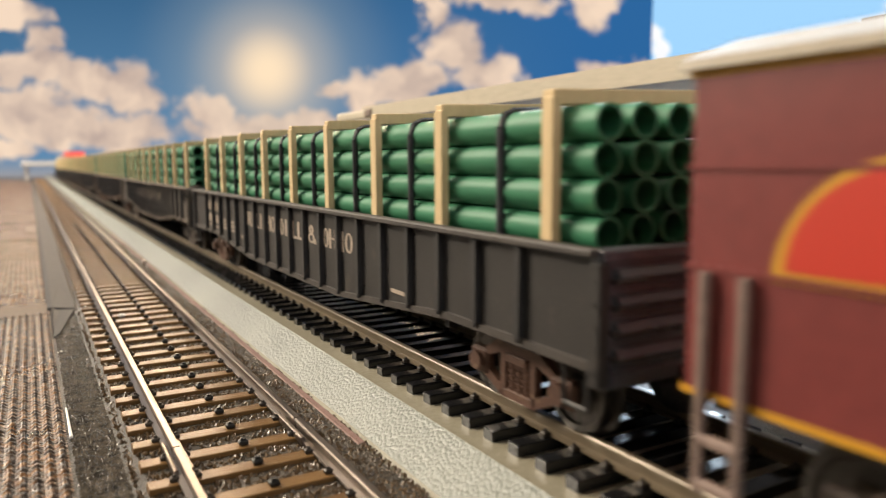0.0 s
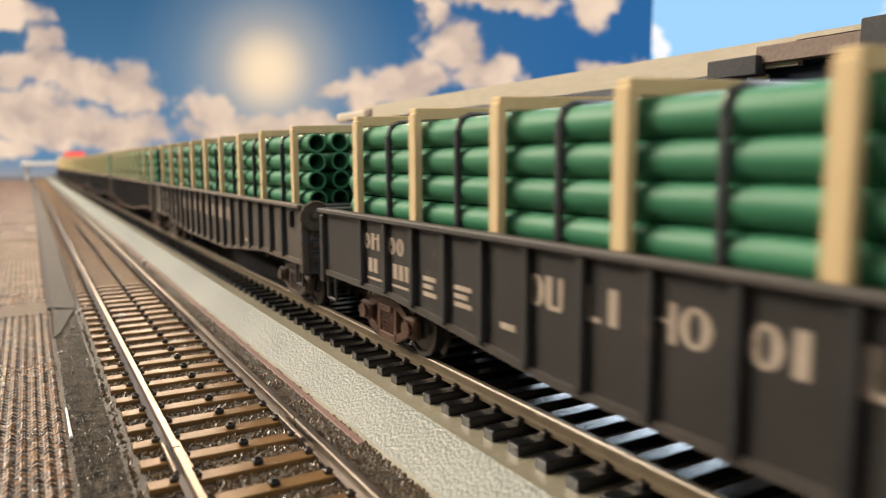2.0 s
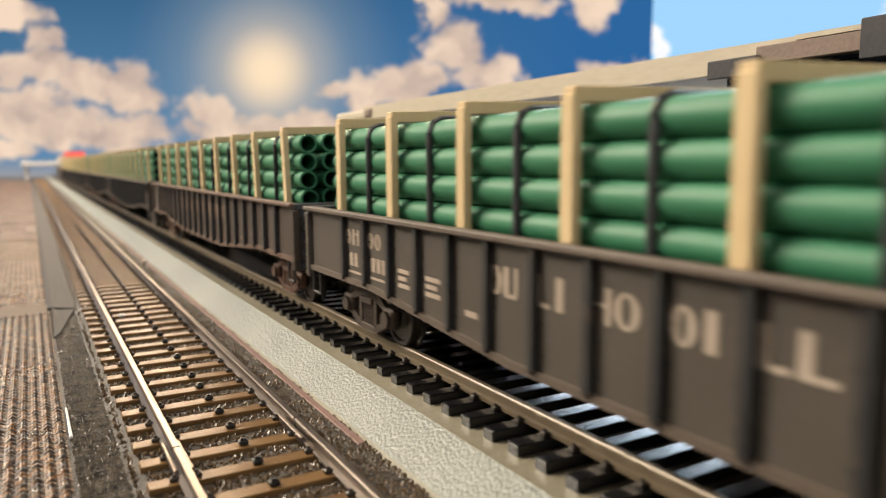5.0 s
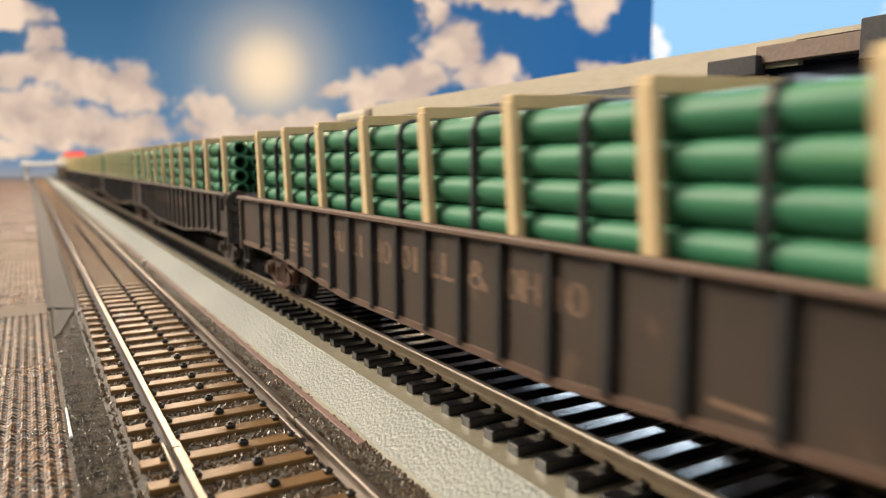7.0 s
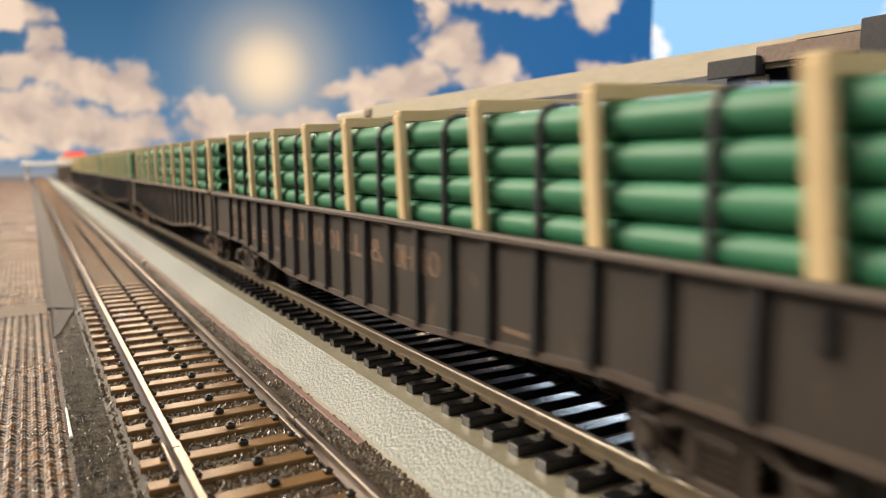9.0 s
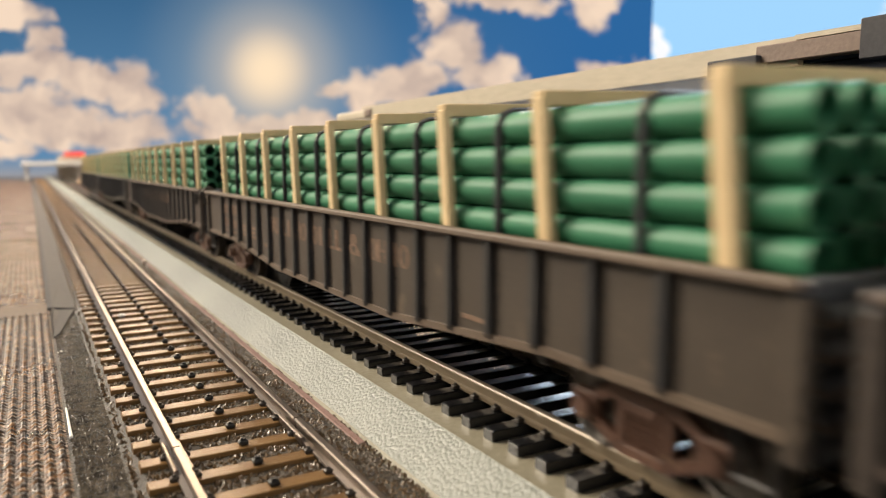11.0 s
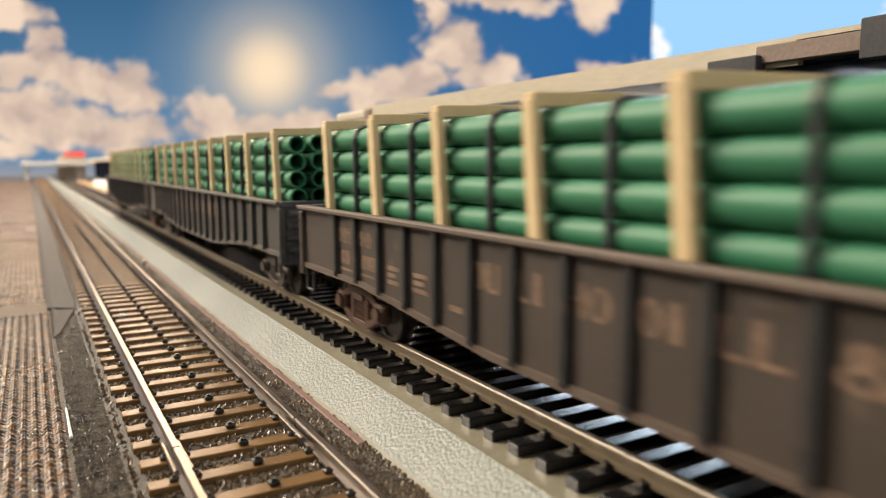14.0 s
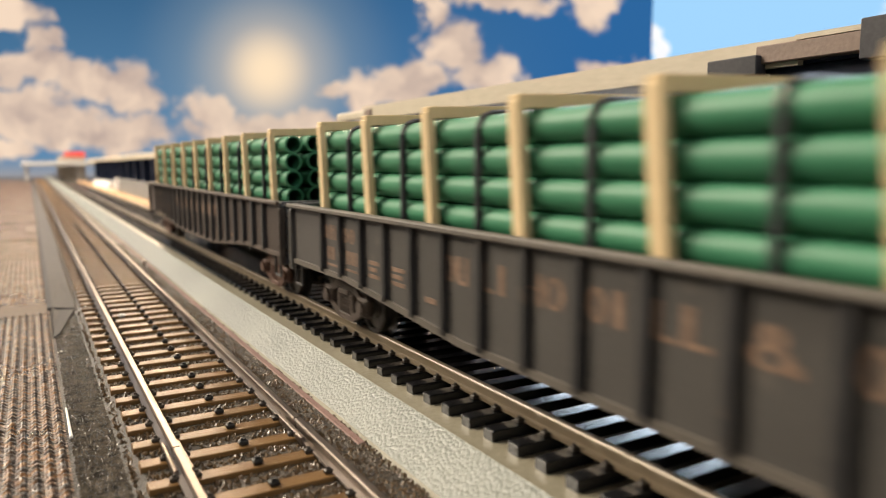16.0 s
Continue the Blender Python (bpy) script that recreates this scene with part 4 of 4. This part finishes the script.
def caboose():
    cb = thing("caboose", "red caboose with tan roof, yellow trim and emblem", "caboose")
    h, z0, z1, L = 15.8, 12.6, 40.2, 118.0
    bm = bmesh.new()
    box(bm, -h, h, -L, 0, z0, z1, 0.35)
    part("body", bm, RED, cb)
    bm = bmesh.new()
    box(bm, -h - 0.12, h + 0.12, -L - 0.1, 0.12, z0 - 0.2, z0 + 0.45)
    box(bm, -h - 0.12, h + 0.12, -L - 0.1, 0.12, z1 - 0.6, z1 + 0.05)
    part("yellow_trim", bm, YELLOW, cb, "yellow edge stripe")
    bm = bmesh.new()
    prism(bm, [(-h - 0.8, z1), (h + 0.8, z1), (h + 0.6, z1 + 0.9), (h * 0.6, z1 + 3.2), (0, z1 + 4.0), (-h * 0.6, z1 + 3.2), (-h - 0.6, z1 + 0.9)], "y", -L - 2, 0.8)
    part("roof", bm, ROOF, cb, "rounded tan roof")
    bm = bmesh.new()
    for z in (32.0, 23.5):
        box(bm, -h - 0.2, -h + 0.1, -L, 0, z, z + 0.45)
    part("belt_rail", bm, RED, cb)
    # emblem: a half-disc with a yellow border
    for name, mat, c, rr, x, zb in (("emblem_border", YELLOW, -17.0, 9.3, -h - 0.14, 23.4), ("emblem", BRIGHT_RED, -17.0, 8.3, -h - 0.2, 24.3)):
        bm = bmesh.new()
        pts = [(c + rr * math.cos(a), zb + (9.7 if rr > 9 else 8.1) * math.sin(a)) for a in (math.pi * i / 20 for i in range(21))]
        prism(bm, pts, "x", x, -h + 0.05)
        part(name, bm, mat, cb, "red emblem" if mat is BRIGHT_RED else "yellow emblem border")
    for y in (-2.4, -6.0):
        bm = bmesh.new()
        rod(bm, (-h - 0.7, y, 23.4), (-h - 0.7, y, 4.2), 0.5, 6)
        part("ladder_rail", bm, LADDER, cb, "pale ladder rail")
    for z in (4.6, 8.6):
        bm = bmesh.new()
        box(bm, -h - 1.2, -h - 0.2, -6.3, -2.1, z, z + 0.9, 0.15)
        part("ladder_step", bm, LADDER, cb)
    bm = bmesh.new()
    box(bm, -3, 3, -L, 0, 8.8, 12.6)
    box(bm, -1.4, 1.4, 0, 4.6, 7.0, 9.2, 0.3)
    part("underframe", bm, IRON, cb)
    for y in (-20, -98):
        tk, sets = lattice_truck(cb, y, TRUCK_DARK)
        WHEELSETS.extend(sets)
    return cb


# ---- build ----
room()
backdrop()
cloth()
trestle()
far_things()
PAINTS = [(car_paint(n, a, b, d), surface(n + "_rim", *r, 0.6, 0, 0.6, 8, 0.25, 0.08)) for n, a, b, d, r in (
    ("near_black_paint", (0.020, 0.018, 0.017), (0.032, 0.029, 0.027), (0.045, 0.038, 0.033), ((0.035, 0.03, 0.028), (0.06, 0.05, 0.043))),
    ("grey_brown_paint", (0.062, 0.052, 0.043), (0.086, 0.073, 0.060), (0.092, 0.072, 0.056), ((0.080, 0.060, 0.046), (0.120, 0.092, 0.072))),
    ("rust_brown_paint", (0.046, 0.033, 0.025), (0.068, 0.049, 0.037), (0.100, 0.066, 0.046), ((0.096, 0.056, 0.038), (0.136, 0.084, 0.060))),
    ("dark_brown_paint", (0.040, 0.032, 0.027), (0.058, 0.046, 0.038), (0.080, 0.062, 0.048), ((0.068, 0.050, 0.040), (0.096, 0.072, 0.058))),
    ("brown_paint", (0.050, 0.039, 0.030), (0.072, 0.056, 0.042), (0.104, 0.080, 0.058), ((0.096, 0.068, 0.048), (0.136, 0.100, 0.072))),
    ("weathered_brown_paint", (0.044, 0.033, 0.026), (0.066, 0.050, 0.040), (0.096, 0.072, 0.054), ((0.080, 0.056, 0.042), (0.120, 0.086, 0.066))),
    ("slate_paint", (0.048, 0.045, 0.042), (0.068, 0.063, 0.058), (0.088, 0.078, 0.068), ((0.072, 0.064, 0.054), (0.112, 0.096, 0.080))),
    ("dark_rust_paint", (0.032, 0.023, 0.018), (0.048, 0.035, 0.028), (0.068, 0.048, 0.036), ((0.056, 0.040, 0.030), (0.080, 0.058, 0.045))))]
TRUCKS = (RUST, TRUCK_DARK, RUST, TRUCK_DARK, RUST, RUST, TRUCK_DARK, RUST)
CARS, LOADS = [], []
first_load, leaning_load = pipe_load(), pipe_load(1.4)
for k in range(8):
    CARS.append(gondola(k, *PAINTS[k], TRUCKS[k], LETTER if k < 2 else LETTER_FADED, k in (1, 3, 5)))
    LOADS.append(first_load if k == 0 else leaning_load if k == 2 else copy_thing(first_load if k == 1 else leaning_load, Matrix()))
CABOOSE = caboose()
ballast()
near_track()
far_track()


# ---- movement ----
RUN = ((0, 0.0), (0.5, 27.5), (1, 56.7), (1.5, 86.7), (2, 115.6), (2.5, 145.7), (3, 176.0), (3.5, 207.7), (4, 240.8),
       (4.2, 255.1), (5.25, 324.2), (6.3, 397.0), (6.5, 412.4), (7, 453.8), (7.5, 495.1), (8, 537.8), (8.5, 581.7), (9, 627.1),
       (9.2, 645.1), (10.25, 741.0), (11.3, 839.7), (11.5, 858.1), (12, 905.8), (12.5, 952.4), (13, 998.1), (13.5, 1045.7), (14, 1094.4),
       (14.5, 1142.5), (15, 1190.5), (15.5, 1239.7), (16, 1290.0))
BODY_SLACK = (0, 1.0, -0.7, 3.0, -2.2, -1.4, 2.6, 0)
LOAD_SLACK = (0, 0.8, -0.8, 2.0, -4.2, 0.2, 0.2, 0)


def travelled(t):
    for (t0, s0), (t1, s1) in zip(RUN, RUN[1:]):
        if t <= t1:
            return s0 + (s1 - s0) * (t - t0) / (t1 - t0)
    return RUN[-1][1]


def motions():
    for k in range(8):
        y = FIRST + PITCH * k + FAR_ON
        walk(CARS[k], [(t, at_mm(RX, y + BODY_SLACK[k] - s, RAIL_TOP)) for t, s in RUN])
        walk(LOADS[k], [(t, at_mm(RX, y + LOAD_SLACK[k] - s, RAIL_TOP)) for t, s in RUN])
    walk(CABOOSE, [(t, at_mm(RX, FIRST - 10.4 + FAR_ON - s, RAIL_TOP)) for t, s in RUN])
    turns = []
    for i in range(0, 241):
        t = i / 15
        turns.append((t, math.degrees(travelled(t) * SY / 5.1)))
    for w in WHEELSETS:
        x, y, z = w.location
        walk(w, [(t, pose(x, y, z, a, 0, 0)) for t, a in turns])


motions()
